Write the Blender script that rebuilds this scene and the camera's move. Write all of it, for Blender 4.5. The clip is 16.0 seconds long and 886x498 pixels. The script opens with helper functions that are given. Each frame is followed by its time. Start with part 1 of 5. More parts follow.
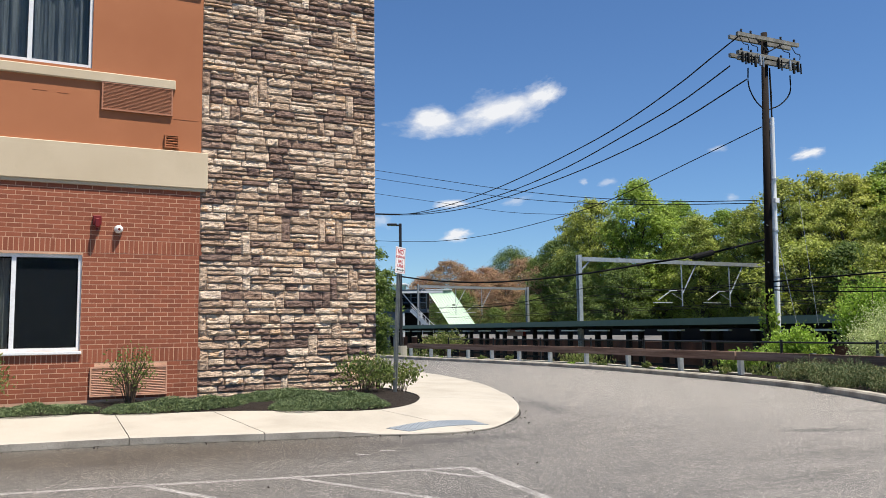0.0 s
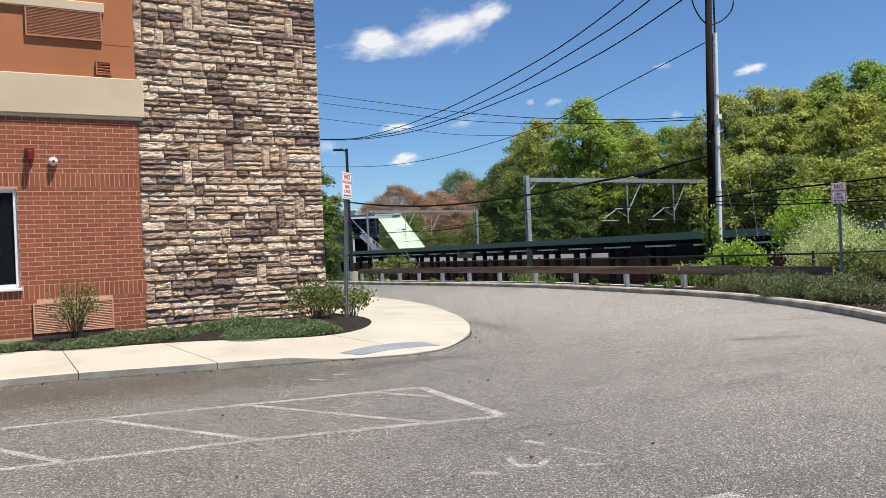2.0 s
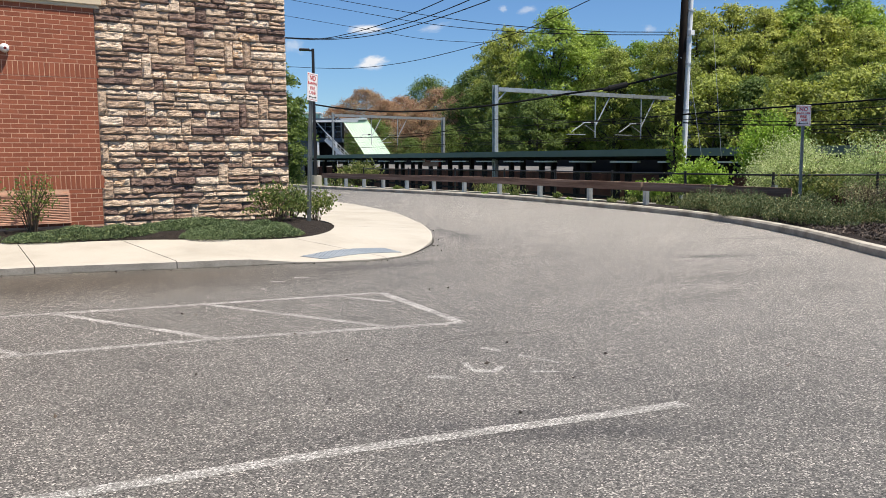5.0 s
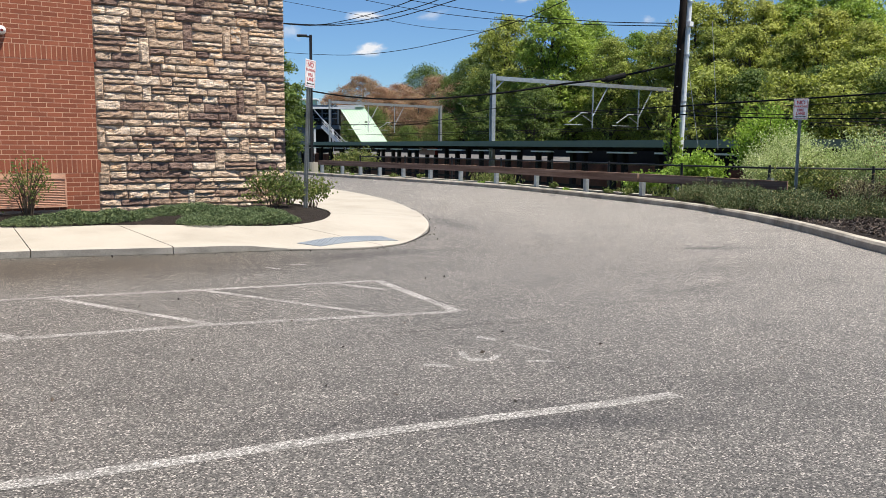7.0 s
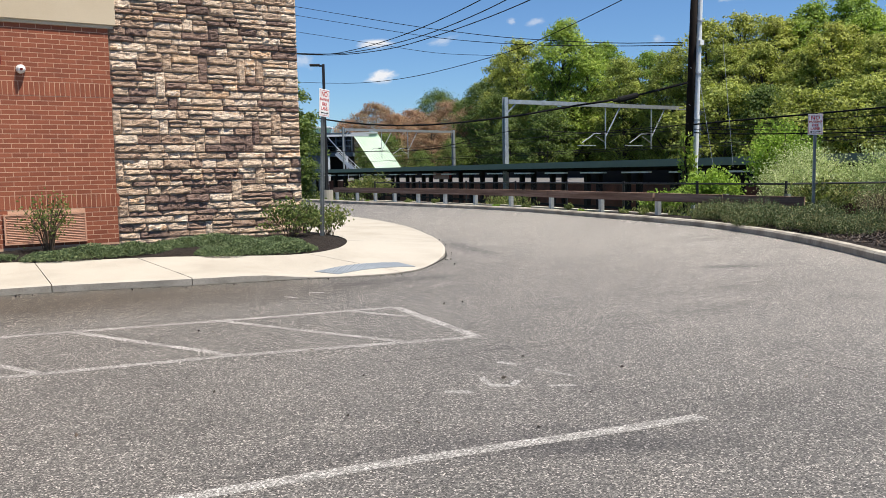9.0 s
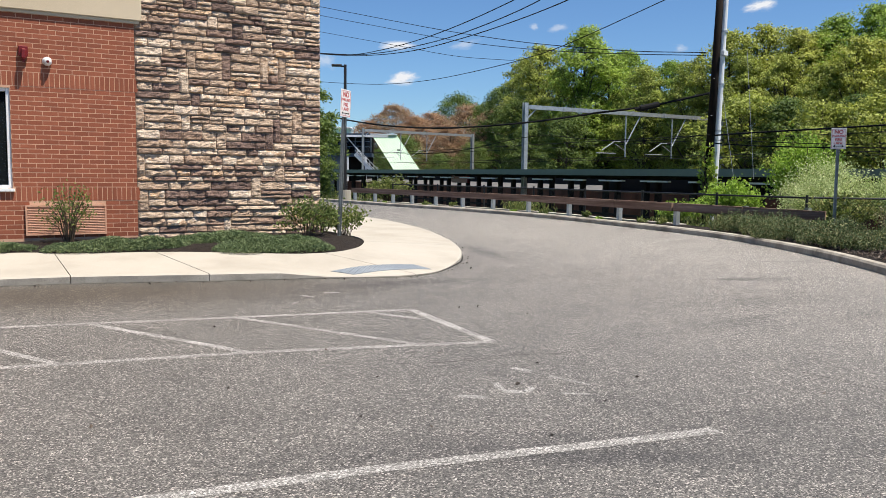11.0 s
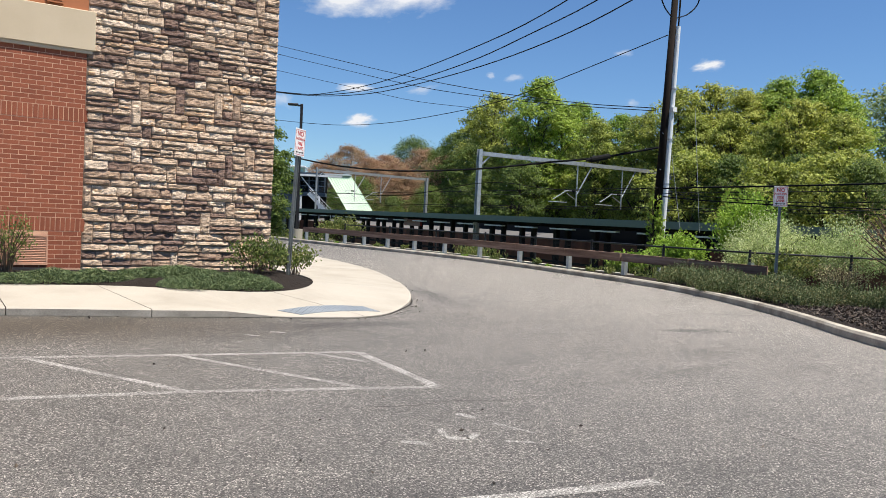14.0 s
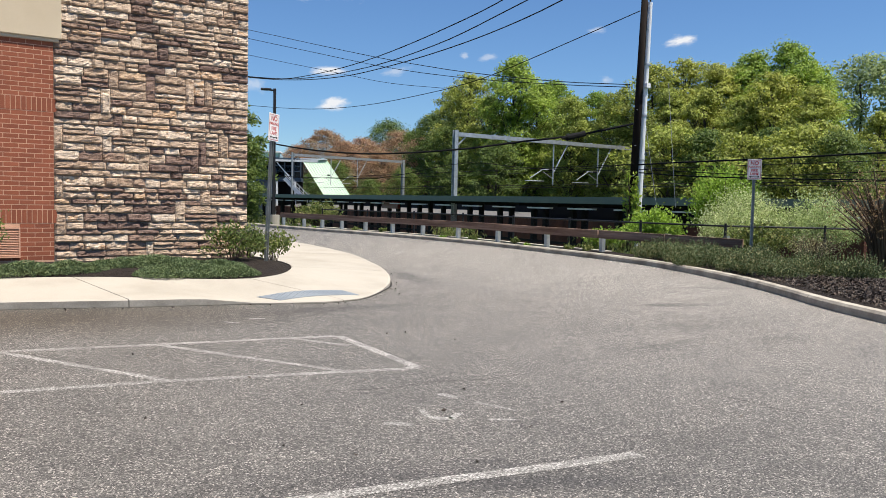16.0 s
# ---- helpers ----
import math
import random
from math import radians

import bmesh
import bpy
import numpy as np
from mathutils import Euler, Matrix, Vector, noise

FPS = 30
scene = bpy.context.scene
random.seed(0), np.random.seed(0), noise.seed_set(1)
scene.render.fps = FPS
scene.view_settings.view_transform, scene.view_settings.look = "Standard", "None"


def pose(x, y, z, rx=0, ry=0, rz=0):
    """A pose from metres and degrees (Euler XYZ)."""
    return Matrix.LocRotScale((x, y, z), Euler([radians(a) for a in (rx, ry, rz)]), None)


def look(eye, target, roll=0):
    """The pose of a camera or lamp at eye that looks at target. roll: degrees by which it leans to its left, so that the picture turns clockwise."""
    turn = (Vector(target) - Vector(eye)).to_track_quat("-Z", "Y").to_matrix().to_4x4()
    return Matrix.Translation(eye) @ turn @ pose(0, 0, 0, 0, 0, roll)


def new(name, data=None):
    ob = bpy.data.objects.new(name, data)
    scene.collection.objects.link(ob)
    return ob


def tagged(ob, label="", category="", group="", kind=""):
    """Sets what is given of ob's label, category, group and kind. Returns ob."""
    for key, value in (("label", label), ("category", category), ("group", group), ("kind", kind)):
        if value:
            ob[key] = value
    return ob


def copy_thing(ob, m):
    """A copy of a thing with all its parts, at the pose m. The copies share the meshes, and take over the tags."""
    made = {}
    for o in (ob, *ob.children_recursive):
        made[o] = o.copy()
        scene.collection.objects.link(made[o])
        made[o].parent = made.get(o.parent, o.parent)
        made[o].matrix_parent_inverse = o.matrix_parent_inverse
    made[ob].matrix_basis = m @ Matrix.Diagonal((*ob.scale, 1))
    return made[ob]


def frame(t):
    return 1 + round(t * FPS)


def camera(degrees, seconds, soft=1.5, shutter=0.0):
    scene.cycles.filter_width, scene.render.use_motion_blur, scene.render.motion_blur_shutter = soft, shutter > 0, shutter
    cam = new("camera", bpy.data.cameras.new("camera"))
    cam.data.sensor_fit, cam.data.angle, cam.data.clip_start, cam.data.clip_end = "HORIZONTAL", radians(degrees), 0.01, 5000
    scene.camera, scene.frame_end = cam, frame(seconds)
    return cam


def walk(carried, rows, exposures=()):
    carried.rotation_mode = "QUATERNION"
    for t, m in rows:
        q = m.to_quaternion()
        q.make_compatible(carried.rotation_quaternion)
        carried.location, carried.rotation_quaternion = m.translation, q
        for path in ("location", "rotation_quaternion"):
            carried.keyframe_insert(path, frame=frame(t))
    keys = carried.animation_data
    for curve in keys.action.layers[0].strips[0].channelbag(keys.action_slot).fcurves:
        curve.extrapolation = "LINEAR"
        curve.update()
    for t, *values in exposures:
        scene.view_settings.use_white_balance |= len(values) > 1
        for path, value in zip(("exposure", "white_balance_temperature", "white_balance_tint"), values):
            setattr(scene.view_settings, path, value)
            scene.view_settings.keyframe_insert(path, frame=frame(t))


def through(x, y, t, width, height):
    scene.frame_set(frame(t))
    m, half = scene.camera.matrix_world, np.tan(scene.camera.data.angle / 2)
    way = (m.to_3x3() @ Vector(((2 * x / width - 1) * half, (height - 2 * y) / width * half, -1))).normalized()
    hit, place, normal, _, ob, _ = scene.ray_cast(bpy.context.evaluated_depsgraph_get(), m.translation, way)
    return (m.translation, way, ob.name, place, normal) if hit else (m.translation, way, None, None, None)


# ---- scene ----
cam = camera(56.63, 16.0, soft=0.62)
PATH = [
    (0, (-0.000, -0.000, 1.407), (4.519, 8.868, 2.370), -0.70),
    (0.5, (0.015, 0.002, 1.409), (4.510, 8.923, 1.863), -1.60),
    (1, (0.024, 0.012, 1.406), (4.939, 8.709, 1.875), -3.89),
    (1.5, (0.024, 0.001, 1.407), (5.028, 8.658, 1.569), -2.54),
    (2, (0.024, 0.004, 1.403), (5.082, 8.631, 1.426), -2.53),
    (2.5, (0.022, -0.004, 1.405), (5.128, 8.594, 1.438), -3.25),
    (3, (0.024, -0.004, 1.406), (5.172, 8.569, 1.340), -3.23),
    (3.5, (0.012, -0.018, 1.398), (5.224, 8.510, 1.067), -2.90),
    (4, (0.032, 0.003, 1.395), (5.323, 8.466, 0.775), -2.32),
    (4.5, (0.031, 0.004, 1.393), (5.376, 8.409, 0.504), -1.36),
    (5, (0.034, 0.011, 1.394), (5.409, 8.372, 0.296), -0.29),
    (7.5, (0.010, -0.006, 1.399), (5.423, 8.310, 0.162), 0.48),
    (8, (0.008, -0.016, 1.398), (5.414, 8.314, 0.213), 0.33),
    (8.5, (0.006, -0.017, 1.401), (5.432, 8.304, 0.250), 0.08),
    (9, (0.001, 0.009, 1.414), (5.270, 8.456, 0.468), -1.05),
    (9.2, (0.002, 0.014, 1.414), (5.127, 8.542, 0.411), -0.47),
    (11.3, (-0.010, 0.023, 1.419), (5.145, 8.548, 0.550), 0.91),
    (11.5, (-0.011, 0.021, 1.421), (5.202, 8.520, 0.654), 0.99),
    (12, (0.007, 0.037, 1.427), (5.362, 8.465, 0.880), 1.21),
    (12.5, (0.024, 0.032, 1.422), (5.520, 8.378, 1.042), 1.62),
    (13, (0.018, 0.032, 1.420), (5.605, 8.320, 1.106), 2.13),
    (13.5, (0.015, 0.028, 1.420), (5.632, 8.295, 1.094), 2.56),
    (14, (0.012, 0.023, 1.421), (5.624, 8.291, 1.053), 2.75),
    (14.5, (0.013, 0.027, 1.420), (5.635, 8.287, 1.002), 2.55),
    (15, (0.015, 0.031, 1.419), (5.681, 8.258, 0.947), 2.09),
    (15.5, (0.014, 0.020, 1.415), (5.762, 8.186, 0.891), 1.59),
    (16, (0.021, 0.022, 1.415), (5.846, 8.130, 0.835), 1.23),
]
walk(cam, [(t, look(eye, target, roll)) for t, eye, target, roll in PATH])

from mathutils.bvhtree import BVHTree

# ---- light ----
world = bpy.data.worlds.new("sky")
scene.world = world
world.use_nodes = True
wn = world.node_tree.nodes
sky = wn.new("ShaderNodeTexSky")
sky.sky_type, sky.sun_disc = "NISHITA", False
sky.sun_elevation, sky.sun_rotation = radians(66), radians(149)
sky.air_density, sky.dust_density, sky.ozone_density = 1.0, 0.0, 4.0
wn["Background"].inputs["Strength"].default_value = 0.063
deeper = wn.new("ShaderNodeMix")
deeper.data_type, deeper.blend_type = "RGBA", "MULTIPLY"
deeper.inputs[0].default_value, deeper.inputs[7].default_value = 1.0, (0.78, 1.0, 1.24, 1)
world.node_tree.links.new(sky.outputs[0], deeper.inputs[6])
world.node_tree.links.new(deeper.outputs[2], wn["Background"].inputs["Color"])
sun = new("sun", bpy.data.lights.new("sun", "SUN"))
sun.data.energy, sun.data.angle, sun.data.color = 5.5, radians(0.53), (1.0, 0.925, 0.8)
sun.matrix_world = look((6, -10, 28), (0, 0, 0))
scene.view_settings.exposure = 0.62


# ---- materials ----
def nodes_of(name):
    m = bpy.data.materials.new(name)
    m.use_nodes = True
    t = m.node_tree
    return m, t, t.nodes["Principled BSDF"]


def ramp(t, fac, stops):
    r = t.nodes.new("ShaderNodeValToRGB")
    while len(r.color_ramp.elements) < len(stops):
        r.color_ramp.elements.new(0.5)
    for e, (p, c) in zip(r.color_ramp.elements, stops):
        e.position, e.color = p, (*c, 1)
    t.links.new(fac, r.inputs[0])
    return r.outputs[0]


def noise_of(t, scale, detail=4.0, rough=0.6, stretch=None):
    g = t.nodes.new("ShaderNodeNewGeometry")
    n = t.nodes.new("ShaderNodeTexNoise")
    n.inputs["Scale"].default_value, n.inputs["Detail"].default_value, n.inputs["Roughness"].default_value = scale, detail, rough
    out = g.outputs["Position"]
    if stretch:
        mp = t.nodes.new("ShaderNodeMapping")
        mp.inputs["Scale"].default_value = stretch
        t.links.new(out, mp.inputs[0])
        out = mp.outputs[0]
    t.links.new(out, n.inputs["Vector"])
    return n.outputs["Fac"]


def mix(t, fac, a, b, mode="MIX"):
    m = t.nodes.new("ShaderNodeMix")
    m.data_type, m.blend_type = "RGBA", mode
    for k, v in ((0, fac), (6, a), (7, b)):
        if isinstance(v, bpy.types.NodeSocket):
            t.links.new(v, m.inputs[k])
        else:
            m.inputs[k].default_value = v if k == 0 else (*v, 1)
    return m.outputs[2]


def surface(name, stops, scale=3.0, grain=60.0, rough=0.8, bump=0.3, metal=0.0, pick=None, spread=0.5, depth=0.01, stretch=None, dirt=0.25):
    """A worn surface: colours by coarse noise or by piece, fine grain over it, and relief."""
    m, t, p = nodes_of(name)
    coarse, fine = noise_of(t, scale, 5, 0.6, stretch), noise_of(t, grain, 3, 0.7, stretch)
    fac = coarse
    if pick:
        r = t.nodes.new("ShaderNodeObjectInfo" if pick == "object" else "ShaderNodeNewGeometry")
        r = r.outputs["Random" if pick == "object" else "Random Per Island"]
        a = t.nodes.new("ShaderNodeMix")
        a.inputs[0].default_value = spread
        t.links.new(r, a.inputs[2]), t.links.new(coarse, a.inputs[3])
        fac = a.outputs[0]
    col = ramp(t, fac, stops)
    shade = ramp(t, fine, [(0.25, (1 - dirt,) * 3), (0.7, (1 + dirt * 0.3,) * 3)])
    t.links.new(mix(t, 1.0, col, shade, "MULTIPLY"), p.inputs["Base Color"])
    p.inputs["Roughness"].default_value, p.inputs["Metallic"].default_value = rough, metal
    p.inputs["Specular IOR Level"].default_value = 0.25 if rough > 0.7 else 0.4
    if bump:
        b = t.nodes.new("ShaderNodeBump")
        b.inputs["Strength"].default_value, b.inputs["Distance"].default_value = bump, depth
        t.links.new(fine, b.inputs["Height"]), t.links.new(b.outputs[0], p.inputs["Normal"])
    return m


def leafy(name, dark, mid, light, through=0.42):
    m, t, p = nodes_of(name)
    g = t.nodes.new("ShaderNodeNewGeometry")
    a = t.nodes.new("ShaderNodeMix")
    a.inputs[0].default_value = 0.45
    t.links.new(g.outputs["Random Per Island"], a.inputs[2]), t.links.new(noise_of(t, 0.7, 3), a.inputs[3])
    col = ramp(t, a.outputs[0], [(0.2, dark), (0.5, mid), (0.8, light)])
    o = t.nodes.new("ShaderNodeObjectInfo")
    tint = ramp(t, o.outputs["Random"], [(0.0, (0.85, 0.9, 0.8)), (1.0, (1.15, 1.08, 1.0))])
    col = mix(t, 1.0, col, tint, "MULTIPLY")
    t.links.new(col, p.inputs["Base Color"])
    p.inputs["Roughness"].default_value = 0.62
    tr, ms = t.nodes.new("ShaderNodeBsdfTranslucent"), t.nodes.new("ShaderNodeMixShader")
    t.links.new(col, tr.inputs[0])
    ms.inputs[0].default_value = through
    t.links.new(p.outputs[0], ms.inputs[1]), t.links.new(tr.outputs[0], ms.inputs[2])
    t.links.new(ms.outputs[0], t.nodes["Material Output"].inputs[0])
    return m


def plain(name, c, rough=0.5, metal=0.0, var=0.12):
    d = tuple(x * (1 - var) for x in c)
    return surface(name, [(0.3, d), (0.7, c)], 2.5, 35, rough, 0.08, metal, dirt=0.15)


def aggregate(t, scale):
    """Chips of stone, each of its own shade."""
    g = t.nodes.new("ShaderNodeNewGeometry")
    v = t.nodes.new("ShaderNodeTexVoronoi")
    v.inputs["Scale"].default_value = scale
    t.links.new(g.outputs["Position"], v.inputs["Vector"])
    s = t.nodes.new("ShaderNodeSeparateColor")
    t.links.new(v.outputs["Color"], s.inputs[0])
    return s.outputs[0]


def stain(t, cx, cy, rx, ry, turn, ragged=0.5):
    """A soft-edged oval patch on the ground, ragged by noise: 1 in its middle, 0 outside."""
    g = t.nodes.new("ShaderNodeNewGeometry")
    mp = t.nodes.new("ShaderNodeMapping")
    mp.vector_type = "TEXTURE"
    mp.inputs["Location"].default_value, mp.inputs["Rotation"].default_value = (cx, cy, 0), (0, 0, radians(turn))
    mp.inputs["Scale"].default_value = (rx, ry, 1)
    t.links.new(g.outputs["Position"], mp.inputs[0])
    ln = t.nodes.new("ShaderNodeVectorMath")
    ln.operation = "LENGTH"
    t.links.new(mp.outputs[0], ln.inputs[0])
    a = t.nodes.new("ShaderNodeMath")
    a.operation = "MULTIPLY_ADD"
    a.inputs[1].default_value = ragged
    half = t.nodes.new("ShaderNodeMath")
    half.operation = "MULTIPLY"
    half.inputs[1].default_value = 0.5
    t.links.new(ln.outputs["Value"], half.inputs[0])
    t.links.new(noise_of(t, 1.7, 5, 0.65), a.inputs[0]), t.links.new(half.outputs[0], a.inputs[2])
    return ramp(t, a.outputs[0], [(0.12 + ragged * 0.5, (1, 1, 1)), (0.5 + ragged * 0.5, (0, 0, 0))])


def asphalt_material():
    m, t, p = nodes_of("asphalt")
    patch, mid, fine = noise_of(t, 0.16, 4), noise_of(t, 1.3, 5, 0.65), noise_of(t, 30, 3, 0.8)
    col = ramp(t, patch, [(0.3, (0.108, 0.1035, 0.098)), (0.7, (0.15, 0.144, 0.137))])
    # the drive's bleached lanes, grazing sheen painted in; browner dirt washed against the footway
    col = mix(t, stain(t, 13.5, 15, 8.5, 22, -14, 0.12), col, (0.232, 0.217, 0.199))
    col = mix(t, stain(t, 1.0, 9.9, 4.6, 1.5, -8, 0.2), col, (0.074, 0.064, 0.052))
    col = mix(t, 1.0, col, ramp(t, mid, [(0.3, (0.86, 0.86, 0.86)), (0.7, (1.07, 1.06, 1.05))]), "MULTIPLY")
    streak = noise_of(t, 0.5, 5, 0.7, (0.4, 2.4, 1))
    col = mix(t, 1.0, col, ramp(t, streak, [(0.3, (0.74, 0.74, 0.74)), (0.46, (1, 1, 1))]), "MULTIPLY")
    for spot in ((2.45, 3.4, 1.5, 0.34, -24), (2.9, 3.0, 1.0, 0.16, -26), (9.6, 7.6, 1.3, 0.22, -25), (12.2, 8.9, 0.9, 0.14, -30), (4.9, 9.25, 1.6, 0.3, -4), (8.2, 12.4, 0.35, 2.2, -20)):
        col = mix(t, 1.0, col, mix(t, stain(t, *spot), (1, 1, 1), (0.66, 0.66, 0.675)), "MULTIPLY")
    col = mix(t, 1.0, col, ramp(t, fine, [(0.35, (0.8, 0.8, 0.8)), (0.5, (0.98, 0.98, 0.98)), (0.65, (1.16, 1.155, 1.15))]), "MULTIPLY")
    chips = [(0.0, (0.1, 0.1, 0.105)), (0.45, (0.62, 0.62, 0.62)), (0.78, (1.15, 1.14, 1.13)), (0.9, (2.0, 1.97, 1.92)), (1.0, (4.2, 4.1, 4.0))]
    col = mix(t, 1.0, col, ramp(t, aggregate(t, 130), chips), "MULTIPLY")
    t.links.new(col, p.inputs["Base Color"])
    p.inputs["Roughness"].default_value = 0.75
    b = t.nodes.new("ShaderNodeBump")
    b.inputs["Strength"].default_value, b.inputs["Distance"].default_value = 0.5, 0.004
    t.links.new(aggregate(t, 130), b.inputs["Height"]), t.links.new(b.outputs[0], p.inputs["Normal"])
    return m


def worn_paint():
    m, t, p = nodes_of("worn_paint")
    mid, fine = noise_of(t, 1.9, 5, 0.75), aggregate(t, 130)
    a = t.nodes.new("ShaderNodeMix")
    a.inputs[0].default_value = 0.5
    t.links.new(mid, a.inputs[2]), t.links.new(fine, a.inputs[3])
    col = ramp(t, a.outputs[0], [(0.25, (0.075, 0.072, 0.068)), (0.45, (0.16, 0.155, 0.147)), (0.58, (0.25, 0.242, 0.23)), (0.74, (0.52, 0.505, 0.485))])
    t.links.new(col, p.inputs["Base Color"])
    p.inputs["Roughness"].default_value = 0.8
    return m


def glass_material(name, tint=(0.02, 0.025, 0.03)):
    m, t, p = nodes_of(name)
    p.inputs["Base Color"].default_value = (*tint, 1)
    p.inputs["Roughness"].default_value, p.inputs["Alpha"].default_value = 0.03, 0.25
    p.inputs["Specular IOR Level"].default_value = 0.1
    return m


def cloud_material(name, cover):
    """Ragged white vapour: coverage by noise, thinning out to the sheet's rim."""
    m, t, p = nodes_of(name)
    c = t.nodes.new("ShaderNodeTexCoord")
    oi = t.nodes.new("ShaderNodeObjectInfo")
    n = t.nodes.new("ShaderNodeTexNoise")
    n.noise_dimensions = "4D"
    n.inputs["Scale"].default_value, n.inputs["Detail"].default_value, n.inputs["Roughness"].default_value = 1.5, 7, 0.58
    w = t.nodes.new("ShaderNodeMath")
    w.operation = "MULTIPLY"
    w.inputs[1].default_value = 30
    t.links.new(oi.outputs["Random"], w.inputs[0]), t.links.new(w.outputs[0], n.inputs["W"])
    t.links.new(c.outputs["Object"], n.inputs["Vector"])
    ln = t.nodes.new("ShaderNodeVectorMath")
    ln.operation = "LENGTH"
    t.links.new(c.outputs["Object"], ln.inputs[0])
    add = t.nodes.new("ShaderNodeMath")
    add.operation = "MULTIPLY_ADD"
    add.inputs[1].default_value = -0.62
    t.links.new(ln.outputs["Value"], add.inputs[0]), t.links.new(n.outputs["Fac"], add.inputs[2])
    alpha = ramp(t, add.outputs[0], [(0.08, (0, 0, 0)), (0.22, (0.3 * cover,) * 3), (0.4, (cover,) * 3)])
    em, tr, ms = t.nodes.new("ShaderNodeEmission"), t.nodes.new("ShaderNodeBsdfTransparent"), t.nodes.new("ShaderNodeMixShader")
    em.inputs[0].default_value, em.inputs[1].default_value = (0.95, 0.965, 1.0, 1), 0.6
    t.links.new(alpha, ms.inputs[0]), t.links.new(tr.outputs[0], ms.inputs[1]), t.links.new(em.outputs[0], ms.inputs[2])
    t.links.new(ms.outputs[0], t.nodes["Material Output"].inputs[0])
    return m


ASPHALT, PAINT = asphalt_material(), worn_paint()
CONCRETE = surface("pale_concrete", [(0.3, (0.335, 0.308, 0.264)), (0.5, (0.385, 0.355, 0.308)), (0.7, (0.41, 0.38, 0.332))], 1.1, 90, 0.85, 0.15, depth=0.003, dirt=0.12)
KERB = surface("weathered_concrete", [(0.3, (0.19, 0.17, 0.14)), (0.5, (0.35, 0.318, 0.27)), (0.7, (0.5, 0.46, 0.395))], 1.8, 50, 0.9, 0.4, depth=0.006)
KERB_FRONT = surface("kerb_face_concrete", [(0.3, (0.2, 0.183, 0.158)), (0.5, (0.33, 0.302, 0.26)), (0.7, (0.42, 0.385, 0.335))], 1.6, 60, 0.9, 0.4, depth=0.005)
BRICKS = [(0.15, (0.205, 0.063, 0.036)), (0.5, (0.262, 0.082, 0.045)), (0.85, (0.305, 0.099, 0.055))]
BRICK = surface("red_brick", BRICKS, 5, 90, 0.85, 0.3, pick="object", depth=0.003)
BRICK_FAR = surface("red_brick_joined", BRICKS, 5, 90, 0.85, 0.3, pick="island", depth=0.003)
MORTAR = surface("brick_mortar", [(0.3, (0.48, 0.28, 0.19)), (0.7, (0.6, 0.385, 0.27))], 4, 80, 0.95, 0.3, depth=0.003)
STONES = [(0.0, (0.196, 0.136, 0.116)), (0.12, (0.268, 0.184, 0.154)), (0.22, (0.360, 0.247, 0.191)), (0.36, (0.484, 0.349, 0.257)), (0.6, (0.618, 0.466, 0.349)), (0.82, (0.752, 0.597, 0.465)), (0.93, (0.824, 0.679, 0.549)), (0.96, (0.680, 0.446, 0.279)), (1.0, (0.721, 0.514, 0.353))]


def stone_material(name, pick):
    """Rock-faced stone: each piece of its own colour, mottled, with dark spots; cleft shade and lit ridges are painted
    in.
    """
    m, t, p = nodes_of(name)
    r = t.nodes.new("ShaderNodeObjectInfo" if pick == "object" else "ShaderNodeNewGeometry")
    r = r.outputs["Random" if pick == "object" else "Random Per Island"]
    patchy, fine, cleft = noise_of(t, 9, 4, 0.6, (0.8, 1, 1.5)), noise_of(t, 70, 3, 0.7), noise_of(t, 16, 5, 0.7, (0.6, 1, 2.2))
    a = t.nodes.new("ShaderNodeMath")
    a.operation = "MULTIPLY_ADD"
    a.inputs[1].default_value = 0.34
    b = t.nodes.new("ShaderNodeMath")
    b.operation = "SUBTRACT"
    b.inputs[1].default_value = 0.17
    t.links.new(patchy, a.inputs[0]), t.links.new(r, a.inputs[2]), t.links.new(a.outputs[0], b.inputs[0])
    col = ramp(t, b.outputs[0], STONES)
    # relief shading put into the colour: dark in the clefts, bright on ridges
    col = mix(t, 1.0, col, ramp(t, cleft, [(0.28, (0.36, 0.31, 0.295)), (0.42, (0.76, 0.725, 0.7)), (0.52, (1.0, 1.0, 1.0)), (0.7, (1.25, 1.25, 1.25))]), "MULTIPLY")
    col = mix(t, 1.0, col, ramp(t, fine, [(0.3, (0.75, 0.74, 0.73)), (0.65, (1.08, 1.08, 1.08))]), "MULTIPLY")
    t.links.new(col, p.inputs["Base Color"])
    p.inputs["Roughness"].default_value, p.inputs["Specular IOR Level"].default_value = 0.9, 0.2
    k = t.nodes.new("ShaderNodeBump")
    k.inputs["Strength"].default_value, k.inputs["Distance"].default_value = 1.0, 0.07
    t.links.new(cleft, k.inputs["Height"])
    k2 = t.nodes.new("ShaderNodeBump")
    k2.inputs["Strength"].default_value, k2.inputs["Distance"].default_value = 0.5, 0.006
    t.links.new(fine, k2.inputs["Height"]), t.links.new(k.outputs[0], k2.inputs["Normal"]), t.links.new(k2.outputs[0], p.inputs["Normal"])
    return m


